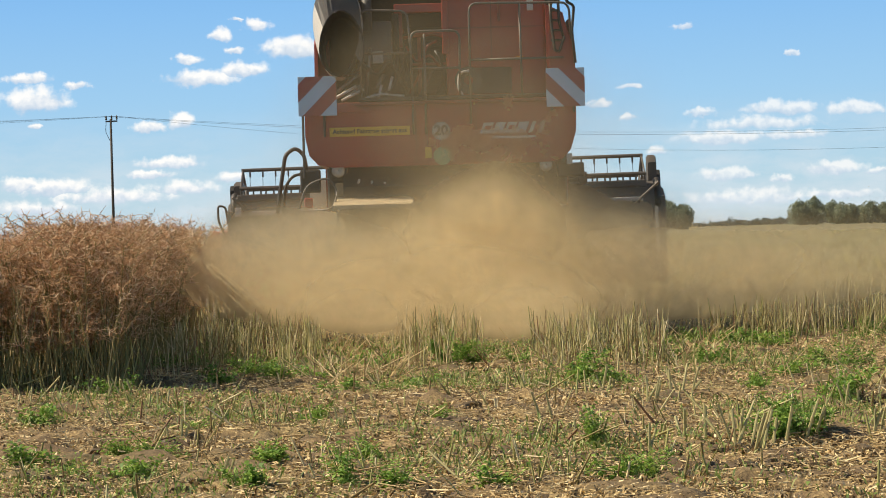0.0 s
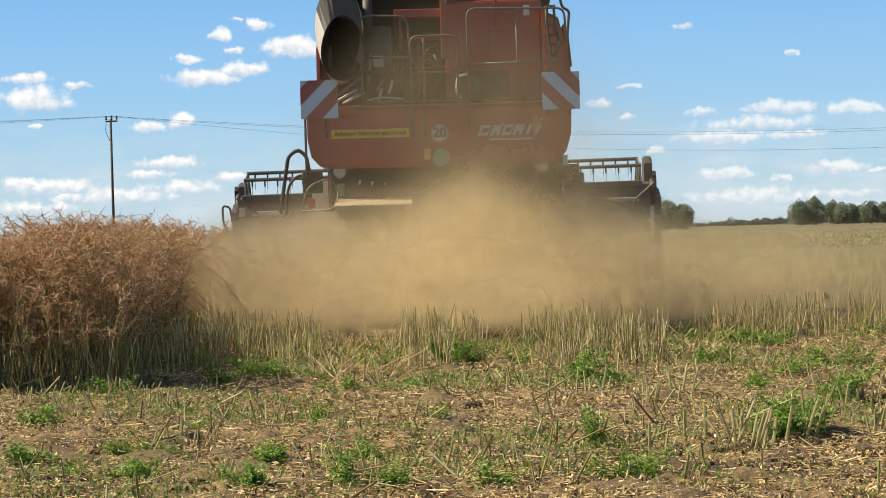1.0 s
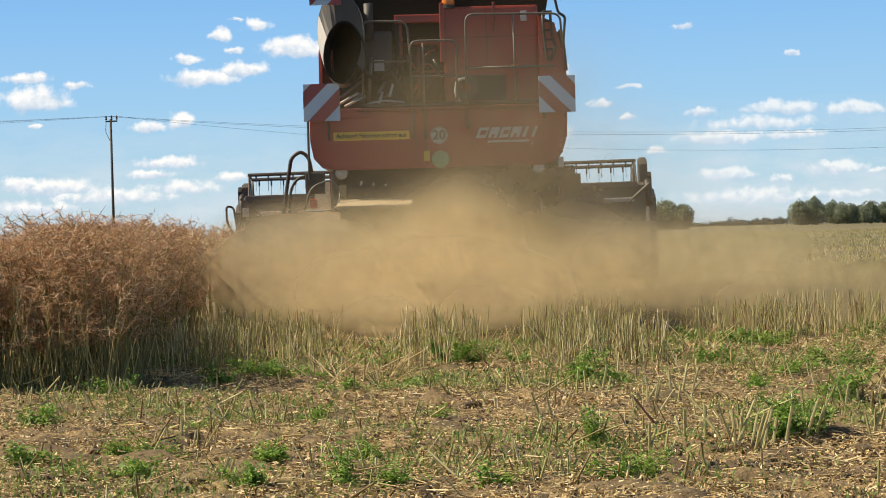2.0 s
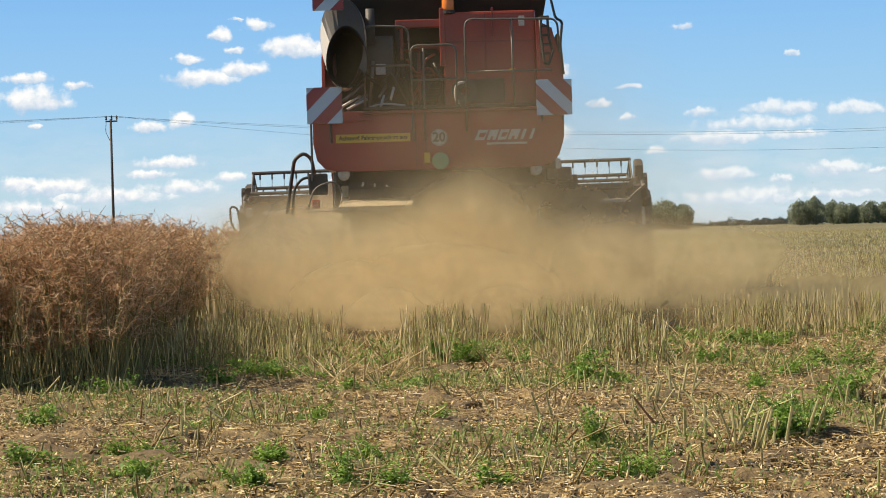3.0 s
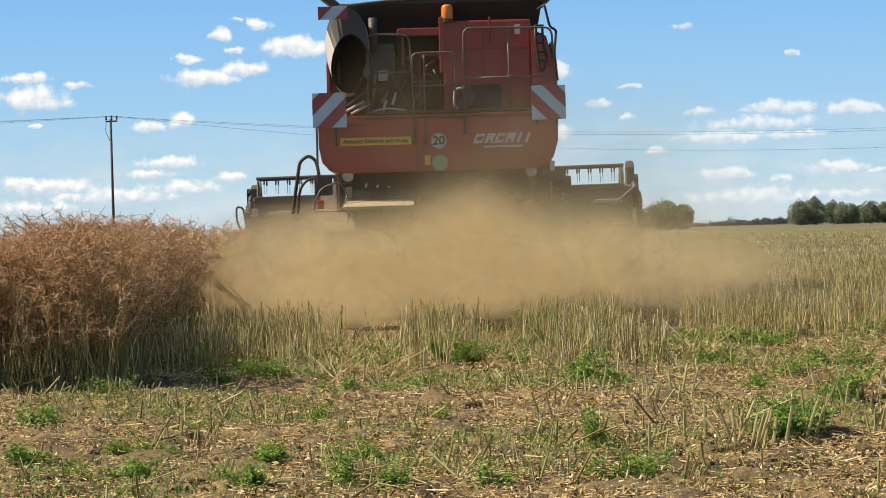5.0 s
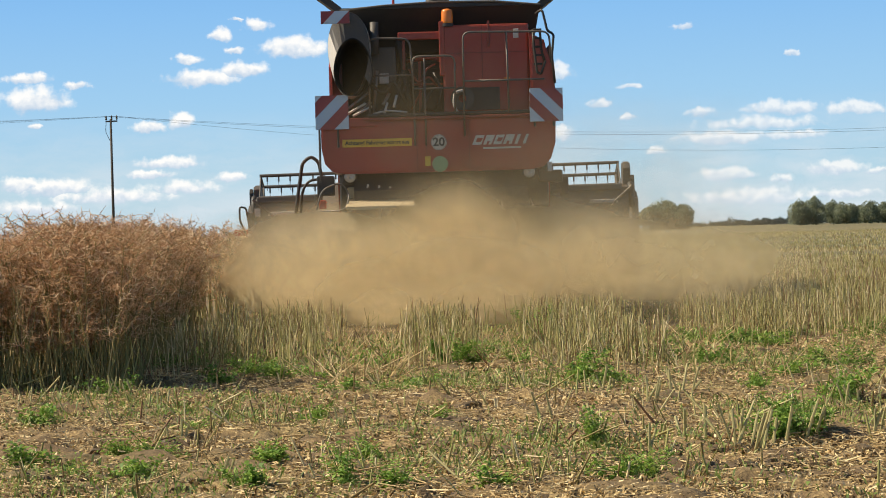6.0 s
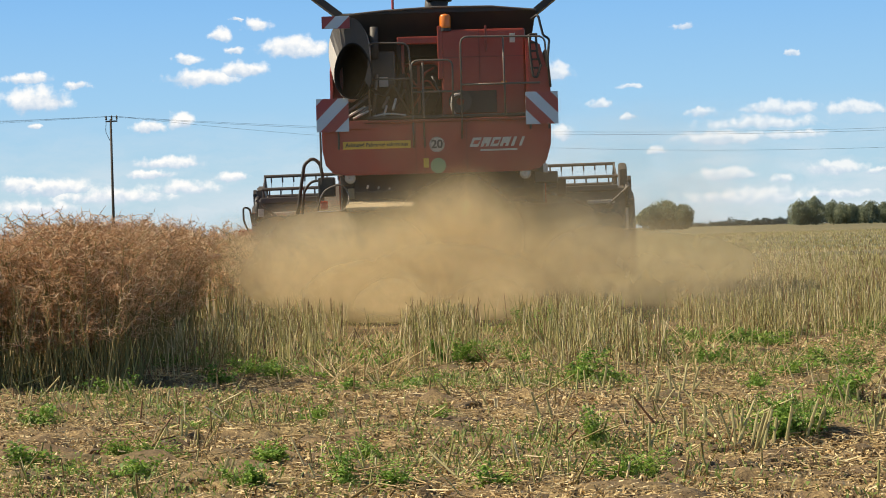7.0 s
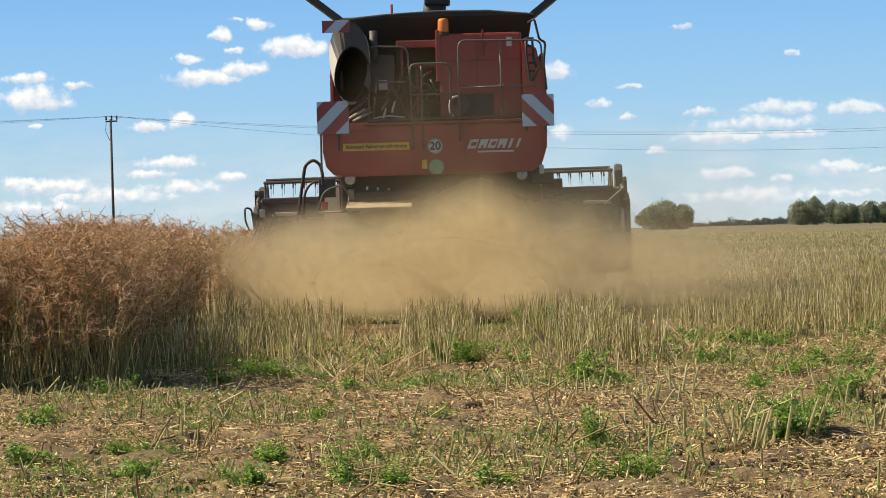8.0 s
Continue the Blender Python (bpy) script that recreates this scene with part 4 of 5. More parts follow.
# ---- standing rape ----
def rape_plants(xy, gen, branches=10, pods=14, fat=1.0):
    """Stems, branching tops and ripe pods of many plants; returns two (verts, faces)."""
    stem, pod = [[], [], [], []], [[], [], [], []]

    def add(store, p0, p1, r0, r1):
        for s, v in zip(store, (p0, p1, np.broadcast_to(r0, len(p0)), np.broadcast_to(r1, len(p0)))):
            s.append(v)
    for x, y in xy:
        h = gen.uniform(1.14, 1.46) + (gen.uniform(0.05, 0.16) if gen.random() < 0.1 else 0)
        lean = gen.normal(0, 0.13, 2)
        base = np.array([x, y, 0.0])
        mid = base + np.array([lean[0] * 0.5, lean[1] * 0.5, h * 0.45])
        top = base + np.array([lean[0] * 1.5, lean[1] * 1.5, h * 0.92])
        add(stem, np.array([base, mid]), np.array([mid, top]), np.array([0.0058, 0.0048]) * fat, np.array([0.0048, 0.002]) * fat)
        nb = branches
        s = gen.uniform(-0.45, 0.95, nb)
        p0 = mid + (top - mid) * s[:, None]
        a = gen.uniform(0, math.tau, nb)
        out = gen.uniform(0.1, 0.3, nb)
        rise = gen.uniform(0.02, 0.34, nb) * (1 - 0.35 * s)
        p1 = p0 + np.stack([np.cos(a) * out, np.sin(a) * out, rise], 1)
        p1[:, 2] = np.minimum(p1[:, 2], h + gen.uniform(-0.03, 0.05, nb))
        p0 = np.vstack([p0, mid + (top - mid) * 0.6])
        p1 = np.vstack([p1, top])
        add(stem, p0, p1, 0.0035 * fat, 0.0018 * fat)
        k = np.repeat(np.arange(nb + 1), pods)
        u = gen.uniform(0.2, 1.05, len(k))
        q0 = p0[k] + (p1 - p0)[k] * u[:, None]
        d = gen.standard_normal((len(k), 3)) * np.array([1, 1, 0.75]) + np.array([0, 0, 0.12])
        d /= np.linalg.norm(d, axis=1, keepdims=True)
        q1 = q0 + d * gen.uniform(0.05, 0.095, len(k))[:, None]
        add(pod, q0, q1, 0.0037 * fat, 0.0013 * fat)
    return sticks(*[np.concatenate(c) for c in stem]), sticks(*[np.concatenate(c) for c in pod])


CROP_X, CROP_Y = -3.1, 17.25


def scatter(x0, x1, y0, y1, per_m2, gen):
    n = int((x1 - x0) * (y1 - y0) * per_m2)
    return np.stack([gen.uniform(x0, x1, n), gen.uniform(y0, y1, n)], 1)


def crop_edge(y):
    """Right-hand edge of the standing crop: it widens at the headland corner."""
    return np.interp(y, [17.0, 18.0, 23.0, 28.0, 60.0], [-2.6, -2.55, -2.85, -3.1, -3.15])


def crop():
    g = np.random.default_rng(11)

    def inside(p, ragged=0.05):
        lim = crop_edge(p[:, 1]) + 0.07 * np.sin(p[:, 1] * 2.2) + g.normal(0, ragged, len(p))
        front = CROP_Y + 0.05 * np.sin(p[:, 0] * 3.1) + g.normal(0, 0.12, len(p))
        return p[(p[:, 0] < lim) & (p[:, 1] > front)]
    near = inside(np.vstack([scatter(-4.5, -2.1, CROP_Y - 0.3, CROP_Y + 1.3, 46, g), scatter(-3.9, -2.1, CROP_Y + 1.3, 28, 40, g)]))
    far = np.vstack([scatter(-8, -4.5, CROP_Y, 26, 5, g), scatter(-4.5, -3.9, CROP_Y + 1.3, 22, 14, g), scatter(-4.1, CROP_X, 28, 44, 12, g), scatter(-10, -4.0, 26, 52, 1.4, g), scatter(CROP_X, 3.0, 38.6, 43, 4, g)])
    low = inside(np.vstack([scatter(-4.5, -2.1, CROP_Y - 0.3, CROP_Y + 0.9, 210, g), scatter(-3.3, -2.1, CROP_Y + 0.9, 27, 150, g)]))
    n = len(low)
    b = np.column_stack([low, np.zeros(n)])
    tip = b + np.column_stack([g.normal(0, 0.12, n), g.normal(0, 0.12, n), g.uniform(0.3, 0.9, n)])
    s0 = sticks(b, tip, 0.0046, 0.003)
    s1, p1 = rape_plants(near, g, 12, 15)
    s2, p2 = rape_plants(far, g, 7, 8, 1.7)
    label = "tall ripe brown rape crop standing uncut at the field edge"
    tagged(link_mesh("rape_crop_pods", np_mesh("rape_crop_pods", *merge([p1, p2])), M["pod"]), label, "rape crop", kind="stuff")
    tagged(link_mesh("rape_crop_stems", np_mesh("rape_crop_stems", *merge([s0, s1, s2])), M["crop_stem"]), "dull green and tan stems of the standing rape", "rape crop", kind="stuff")


crop()


# ---- stubble, straw and weeds ----
def stubble():
    g = np.random.default_rng(21)

    def stalks(xy, hmin, hmax, lean, r):
        n = len(xy)
        z = relief(xy[:, 0], xy[:, 1]) - 0.02
        b = np.stack([xy[:, 0], xy[:, 1], z], 1)
        h = hmin + (hmax - hmin) * g.beta(1.9, 1.6, n)
        bent = np.where(g.random(n) < 0.2, 3.2, 1.0) * lean
        t = b + np.stack([g.normal(0, 1, n) * bent * h, g.normal(0, 1, n) * bent * h, h], 1)
        rr = r * g.uniform(0.6, 1.3, n)
        return sticks(b, t, rr, rr * 0.75, 4)

    def rows(x0, x1, y0, y1, per_m2, gap=0.3):
        p = scatter(x0, x1, y0, y1, per_m2, g)
        drill = p[:, 0] + 0.06 * p[:, 1]
        p[:, 0] += (np.round(drill / gap) * gap - drill) * 0.35
        k = g.integers(0, len(p), len(p))          # tufts
        own = g.random(len(p)) < 0.3
        p = np.where(own[:, None], p, p[(k // 5) * 5] + g.normal(0, 0.035, p.shape))
        return p
    def forks(xy, h_of, share, r):
        """Side shoots left on some stalks, cut at the same height."""
        pick = xy[g.random(len(xy)) < share]
        n = len(pick)
        z0 = h_of * g.uniform(0.3, 0.75, n)
        b = np.stack([pick[:, 0], pick[:, 1], z0], 1)
        a = g.uniform(0, math.tau, n)
        out = g.uniform(0.02, 0.07, n)
        t = b + np.stack([np.cos(a) * out, np.sin(a) * out, h_of * g.uniform(0.15, 0.35, n)], 1)
        return sticks(b, t, r, r * 0.7, 3)
    # tall uncut-height blocks between the wheel tracks: left edge, right edge, nearest end
    tall = rows(-2.6, 7.0, 16.8, 34, 78)
    x, y = tall[:, 0] + g.normal(0, 0.05, len(tall)), tall[:, 1]
    ragged = 0.3 * np.sin(x * 5.3) + g.normal(0, 0.28, len(x))
    keep = np.zeros(len(x), bool)
    for x0, x1, near_end in ((-2.6, -1.12, 19.0), (-0.44, 0.3, 19.2), (0.8, 1.95, 17.5), (2.75, 7.0, 21.6)):
        slope = 1.7 * (x + 1.6) if x1 < -1 else 0.0
        keep |= (x > x0) & (x < x1) & (y > near_end + slope + ragged) & (x > crop_edge(y) - 0.1)
    keep |= (g.random(len(x)) < 0.05) & (y > 24)
    tall = tall[keep]
    thin = g.random(len(tall)) < np.interp(tall[:, 1], [24, 34], [1.0, 0.55])
    tall = tall[thin]
    mid = rows(-2.9, 12.5, 34, 62, 34)
    mid = mid[np.sin((mid[:, 1] - 0.3 * mid[:, 0]) * 0.62) + g.normal(0, 0.35, len(mid)) > -0.35]
    far = scatter(-2.9, 27, 62, 125, 9, g)
    far = far[np.sin((far[:, 1] - 0.3 * far[:, 0]) * 0.3) + g.normal(0, 0.35, len(far)) > -0.1]
    far = far[far[:, 0] < far[:, 1] * 0.215 + 0.5]
    last = scatter(0, 62, 125, 290, 1.1, g)
    last = last[last[:, 0] < last[:, 1] * 0.215]
    short = rows(-4.2, 4.2, 9.3, 20.5, 19)
    clump = np.sin(short[:, 0] * 2.1 + 0.7) * np.sin(short[:, 1] * 1.3) + g.normal(0, 0.45, len(short))
    short = short[clump > 0.12]
    level = g.random(len(tall)) < 0.72
    v, f = merge([stalks(tall[level], 0.28, 0.52, 0.1, 0.0043), stalks(tall[~level], 0.1, 0.4, 0.2, 0.004), forks(tall, 0.42, 0.7, 0.003),
                  stalks(mid, 0.1, 0.36, 0.14, 0.0065), stalks(far, 0.06, 0.24, 0.16, 0.011), stalks(last, 0.08, 0.22, 0.2, 0.022)])
    tagged(link_mesh("stubble", np_mesh("stubble", v, f), M["stubble"]), "cut pale green and tan rape stubble in rows", "stubble", kind="stuff")
    v, f = stalks(short, 0.05, 0.22, 0.34, 0.0062)
    tagged(link_mesh("short_stubble", np_mesh("short_stubble", v, f), M["stubble"]), "short broken stubble stalks on the headland", "stubble", kind="stuff")
    # stalks pushed over in the wheel tracks
    laid = np.vstack([scatter(-1.15, -0.4, 17.6, 24, 45, g), scatter(0.3, 0.8, 18, 25, 14, g), scatter(1.9, 2.8, 17, 25, 16, g)])
    v, f = stalks(laid, 0.06, 0.3, 0.6, 0.0045)
    tagged(link_mesh("laid_stubble", np_mesh("laid_stubble", v, f), M["straw"]), "pale stalks pushed over in the wheel tracks", "stubble", kind="stuff")


def litter():
    g = np.random.default_rng(31)
    n = 85000
    x = g.uniform(-4.4, 4.4, n)
    y = 9.0 + 13.5 * g.random(n) ** 1.15
    dens = 1.5 * np.sin(x * 3.1 + 1.5 * np.sin(y * 1.7)) * np.sin(y * 2.9 + 1.2 * np.sin(x * 2.3)) + g.normal(0, 0.6, n)
    x, y = x[dens > -0.4], y[dens > -0.4]
    n = len(x)
    a = g.uniform(0, math.tau, n)
    long = g.random(n) < 0.035
    ln = g.uniform(0.006, 0.027, n) * np.where(long, 3.6, 1.0)
    z = relief(x, y) + g.uniform(0.008, 0.06, n)
    d = np.stack([np.cos(a) * ln, np.sin(a) * ln, g.normal(0, 0.16, n) * ln], 1)
    p = np.stack([x, y, z], 1)
    r = g.uniform(0.0015, 0.0042, n) * np.where(long, 1.4, 1.0)
    v, f = sticks(p - d, p + d, r, r * 0.8)
    tagged(link_mesh("cut_straw", np_mesh("cut_straw", v, f), M["straw"]), "scattered cut straw lying on the soil", "straw", kind="stuff")
    n = 210000
    x, y = g.uniform(-4.4, 4.4, n), 9.0 + 13 * g.random(n) ** 1.2
    keep = np.sin(x * 2.7 + 2 + np.sin(y * 2.2)) * np.sin(y * 2.3 + np.sin(x * 1.9)) + g.normal(0, 0.6, n) > -0.35
    x, y = x[keep], y[keep]
    n = len(x)
    p = np.stack([x, y, relief(x, y) + g.uniform(0.004, 0.026, n)], 1)
    u = g.standard_normal((n, 3)) * 0.0105
    w = g.standard_normal((n, 3)) * 0.0045
    v = np.stack([p - u, p - w, p + u, p + w], 1).reshape(-1, 3)
    tagged(link_mesh("chaff", np_mesh("chaff", v, np.arange(n * 4).reshape(-1, 4)), M["straw"]), "pale chaff flakes strewn over the soil", "chaff", kind="stuff")


def leaves(p, size, gen, up=0.5, wide=0.26):
    """Pointed folded leaves: four-cornered blades at points p."""
    n = len(p)
    a = gen.uniform(0, math.tau, n)
    d = np.stack([np.cos(a), np.sin(a), gen.normal(up, 0.4, n)], 1)
    d /= np.linalg.norm(d, axis=1, keepdims=True)
    s = np.cross(d, np.array([0, 0, 1.0]) + gen.normal(0, 0.3, (n, 3)))
    s /= np.linalg.norm(s, axis=1, keepdims=True) + 1e-9
    ln = size * gen.uniform(0.6, 1.3, n)[:, None]
    v = np.stack([p, p + d * ln * 0.55 + s * ln * wide, p + d * ln - np.array([0, 0, 0.25]) * ln, p + d * ln * 0.55 - s * ln * wide], 1).reshape(-1, 3)
    return v, np.arange(n * 4).reshape(-1, 4)


def weed_plant(x, y, h, w, seed, leaf=0.034, n=460):
    g = np.random.default_rng(seed)
    t = empty("weed", "fresh green leafy weed growing among the stubble", "weed", "weeds in the stubble")
    t.location = (x, y, float(relief(np.array(x), np.array(y))) - 0.01)
    k = 13
    a = g.uniform(0, math.tau, k)
    tips = np.stack([np.cos(a) * w * g.uniform(0.2, 1.7, k), np.sin(a) * w * g.uniform(0.2, 1.5, k), h * g.uniform(0.2, 1.05, k) ** 1.3], 1)
    v, f = sticks(np.zeros((k, 3)), tips, 0.004, 0.002)
    tagged(link_mesh("stem", np_mesh("stem", v, f), M["weed"], t), kind="stuff")
    i = g.choice(k, n, p=g.dirichlet(np.ones(k) * 1.2))
    p = tips[i] * g.uniform(0.15, 1.0, n)[:, None] + g.normal(0, 0.022, (n, 3))
    p[:, 2] = np.maximum(p[:, 2], 0.01)
    v, f = leaves(p, leaf * g.uniform(0.8, 1.2), g, g.uniform(0.3, 1.0), g.uniform(0.16, 0.3))
    tagged(link_mesh("foliage", np_mesh("foliage", v, f), M["weed"], t), kind="stuff")


def weeds():
    # place, height and half-width of each plant
    spots = [(-1.76, 12.05, 0.12, 0.09), (-1.58, 12.09, 0.17, 0.11), (-0.05, 14.33, 0.15, 0.08), (-0.49, 10.42, 0.21, 0.08), (-0.44, 11.90, 0.14, 0.07), (-0.96, 11.83, 0.12, 0.08), (-0.95, 10.41, 0.13, 0.08), (1.77, 11.84, 0.29, 0.09),
              (1.95, 11.94, 0.28, 0.09), (2.11, 13.53, 0.17, 0.16), (0.80, 11.80, 0.2, 0.05), (1.08, 23.57, 0.36, 0.18), (1.02, 16.87, 0.24, 0.15), (0.68, 19.46, 0.23, 0.10), (0.03, 19.76, 0.41, 0.15), (0.29, 19.89, 0.28, 0.15)]
    spots += [(2.89, 21.76, 0.14, 0.17), (3.15, 21.62, 0.16, 0.19), (3.24, 18.12, 0.30, 0.14), (2.70, 17.63, 0.18, 0.18), (1.28, 16.58, 0.17, 0.13), (0.93, 10.42, 0.11, 0.08), (-2.67, 14.32, 0.13, 0.09), (-1.97, 11.19, 0.12, 0.12),
              (-1.57, 11.04, 0.11, 0.09), (-0.89, 14.43, 0.13, 0.11), (-0.80, 16.97, 0.13, 0.09), (-1.73, 18.96, 0.15, 0.17), (-1.40, 18.53, 0.14, 0.17), (-1.11, 18.41, 0.14, 0.14), (-2.48, 20.31, 0.21, 0.16), (-1.89, 18.17, 0.16, 0.12)]
    spots += [(2.18, 18.61, 0.17, 0.14), (1.89, 19.56, 0.20, 0.13), (2.27, 15.90, 0.16, 0.12), (2.67, 14.93, 0.19, 0.12), (0.80, 10.45, 0.09, 0.08), (0.22, 10.02, 0.09, 0.08), (-0.25, 10.36, 0.13, 0.08), (-2.62, 16.90, 0.13, 0.13),
              (-2.29, 11.81, 0.11, 0.09), (-1.58, 13.51, 0.10, 0.09), (-0.28, 16.89, 0.11, 0.13), (-0.63, 19.89, 0.15, 0.13), (4.29, 22.34, 0.23, 0.17), (3.20, 29.18, 0.23, 0.23), (2.67, 23.28, 0.15, 0.15)]
    for i, (x, y, h, w) in enumerate(spots):
        weed_plant(x, y, h * 1.1, w * 1.25, 100 + i, 0.022 + 0.0007 * y, int(300 + 4500 * min(w, 0.15)))
    g = np.random.default_rng(77)
    n = 105000
    x, y = g.uniform(-4.5, 5, n), g.uniform(9, 24, n)
    m = np.sin(x * 1.4 + 1.0) * np.sin(y * 1.2 + x * 0.5) + 0.5 * np.sin(x * 4.1) * np.sin(y * 3.7) + g.normal(0, 0.25, n)
    x, y = x[m > 0.27], y[m > 0.27]
    p = np.stack([x, y, relief(x, y) + g.uniform(0, 0.07, len(x))], 1)
    n = 26000
    x, y = g.uniform(-2.9, 7, n), g.uniform(19.5, 36, n)
    m = np.sin(x * 1.9 + 0.4) * np.sin(y * 0.8 + x * 0.3) + g.normal(0, 0.35, n)
    q = np.stack([x[m > 0.1], y[m > 0.1], g.uniform(0, 0.12, int((m > 0.1).sum()))], 1)
    under = leaves(q, 0.075, g, 1.6, 0.1)
    v, f = merge([under, leaves(p[::3], 0.028, g, 0.8, 0.3), leaves(p[1::3], 0.075, g, 2.2, 0.05), leaves(p[2::3], 0.06, g, 1.6, 0.07)])
    tagged(link_mesh("grass", np_mesh("grass", v, f), M["grass"]), "low green regrowth between the straw", "grass", kind="stuff")


def clods():
    g = np.random.default_rng(91)
    bm = bmesh.new()
    # trampled residue: centre, spread across, spread in depth
    heaps = [(1.75, 10.5, 0.3, 0.12), (1.35, 10.8, 0.2, 0.1), (0.13, 13.8, 0.15, 0.12), (1.04, 12.9, 0.18, 0.12), (-1.75, 14.4, 0.3, 0.12), (0.43, 11.4, 0.14, 0.1), (-2.1, 11.0, 0.2, 0.12), (0.75, 12.6, 0.2, 0.1)]
    for _ in range(2600):
        if g.random() < 0.45:
            hx, hy, wide, deep = heaps[g.integers(len(heaps))]
            x, y = g.normal(hx, wide), g.normal(hy, deep)
        else:
            x, y = g.uniform(-3.2, 3.2), g.uniform(9.3, 18.5)
        r = g.uniform(0.01, 0.05) * (0.4 + 0.6 * g.random())
        m = Matrix.Translation((x, y, float(relief(np.array(x), np.array(y))) + r * 0.2)) @ Matrix.Rotation(g.uniform(0, 6), 4, "Z") @ Matrix.Diagonal((r * g.uniform(1, 2.2), r, r * g.uniform(0.5, 0.9), 1))
        vs = bmesh.ops.create_icosphere(bm, subdivisions=1, radius=1.0, matrix=m)["verts"]
        for v in vs:
            v.co += Vector(g.normal(0, r * 0.2, 3))
    tagged(part("clods", bm, M["clod"]), "dark damp clods of soil and trampled residue", "soil", kind="stuff")


def stub_tuft(x, y, count, height, seed, r=0.0085):
    """A few thick stubs cut off at a slant, standing close together."""
    g = np.random.default_rng(seed)
    t = empty("stubble_tuft", "thick pale green rape stubs cut off at a slant", "stubble", "stub tufts on the headland")
    t.location = (x, y, float(relief(np.array(x), np.array(y))) - 0.03)
    for _ in range(count):
        bx, by = g.normal(0, 0.055), g.normal(0, 0.05)
        h = height * g.uniform(0.55, 1.1)
        lx, ly = g.normal(0, 0.3) * h, g.normal(0, 0.2) * h
        rr = r * g.uniform(0.7, 1.2)
        bm = tube([(bx, by, 0), (bx + lx * 0.5, by + ly * 0.4, h * 0.55), (bx + lx, by + ly, h)], rr, 6, r_end=rr * 0.85)
        slant = g.uniform(-1.6, 1.6)
        for v in list(bm.verts)[12:18]:
            v.co.z += (v.co.x - bx - lx) * slant
        part("stalk", bm, M["stub"], t)


def stub_tufts():
    spots = [(1.29, 11.74, 4, 0.22), (1.49, 11.6, 5, 0.24), (1.6, 11.5, 4, 0.25), (1.72, 11.75, 5, 0.22), (1.98, 11.9, 5, 0.24), (2.3, 12.2, 4, 0.2), (0.6, 13.9, 3, 0.2), (1.04, 11.25, 3, 0.2),
             (-0.7, 13.5, 6, 0.16), (-2.35, 16.3, 6, 0.2), (-2.6, 16.1, 5, 0.22), (-2.9, 16.5, 5, 0.2), (-1.12, 10.7, 4, 0.16)]
    spots += [(-1.6, 12.9, 5, 0.14), (-1.95, 15.6, 4, 0.17), (-1.3, 13.9, 5, 0.14), (-0.55, 15.3, 4, 0.13), (0.8, 11.9, 3, 0.24), (2.55, 14.1, 5, 0.2), (1.35, 14.6, 6, 0.2), (1.6, 15.2, 6, 0.24), (1.15, 15.9, 5, 0.22), (2.9, 15.8, 5, 0.2), (-0.15, 11.2, 3, 0.12)]
    for i, (x, y, n, h) in enumerate(spots):
        stub_tuft(x, y, n, h, 600 + i)


stubble()
stub_tufts()
litter()
clods()
weeds()


# ---- dust: hanging sheets and clouds of chaff flakes that travel behind the machine ----
def soft_noise(u, w, gen, waves=14, low=0.7, high=4.0):
    """A smooth uneven field between about -1 and 1: a few slanting waves of random length."""
    out = np.zeros_like(u)
    for _ in range(waves):
        k, a, ph = gen.uniform(low, high), gen.uniform(0, math.tau), gen.uniform(0, math.tau)
        out += np.sin(k * (u * math.cos(a) + w * math.sin(a)) + ph) / k ** 0.5
    return out / (waves ** 0.5)


def dust_sheet(centre, half, dense, seed, bulge=0.05, core=0.22):
    """One billow: a sheet in soft folds that lie along the light, thick in its core and fading to nothing at an uneven rim. Origin at its centre."""
    g = np.random.default_rng(seed)
    nx, nz = 72, 40
    u, w = np.meshgrid(np.linspace(-1, 1, nx), np.linspace(-1, 1, nz))
    x, z = u * half[0], w * half[1]
    along = (x + z) * 0.7071
    y = bulge * soft_noise(along, along * 0.0, g, 8, 0.8, 3.0)
    r = np.sqrt(u * u + w * w) * (1 + 0.16 * soft_noise(x, z, g, 12, 1.5, 6.0))
    q = np.clip((1 - r) / (1 - core), 0, 1)
    rim = np.clip(4 * (1 - np.maximum(np.abs(u), np.abs(w))), 0, 1)
    th = dense * q * q * (3 - 2 * q) * rim * np.clip(1 + 0.36 * soft_noise(x, z, g, 14, 2.0, 7.0), 0.25, 1.5)
    th = th * np.clip((z + centre[2] - 0.1) / 0.22, 0, 1)      # thins out over the ground
    v = np.stack([x, y, np.maximum(z, 0.04 - centre[2])], -1).reshape(-1, 3)
    a = (np.arange(nz - 1)[:, None] * nx + np.arange(nx - 1)[None]).reshape(-1, 1)
    me = np_mesh("dust_cloud", v, a + np.array([[0, 1, nx + 1, nx]]))
    at = me.attributes.new("thickness", "FLOAT", "POINT")
    at.data.foreach_set("value", th.astype(np.float32).ravel())
    ob = link_mesh("dust_cloud", me, M["wisp"], smooth=True)
    tagged(ob, "tan cloud of chaff dust blown out behind the combine", "dust", "dust behind the combine", "stuff")
    return ob, centre


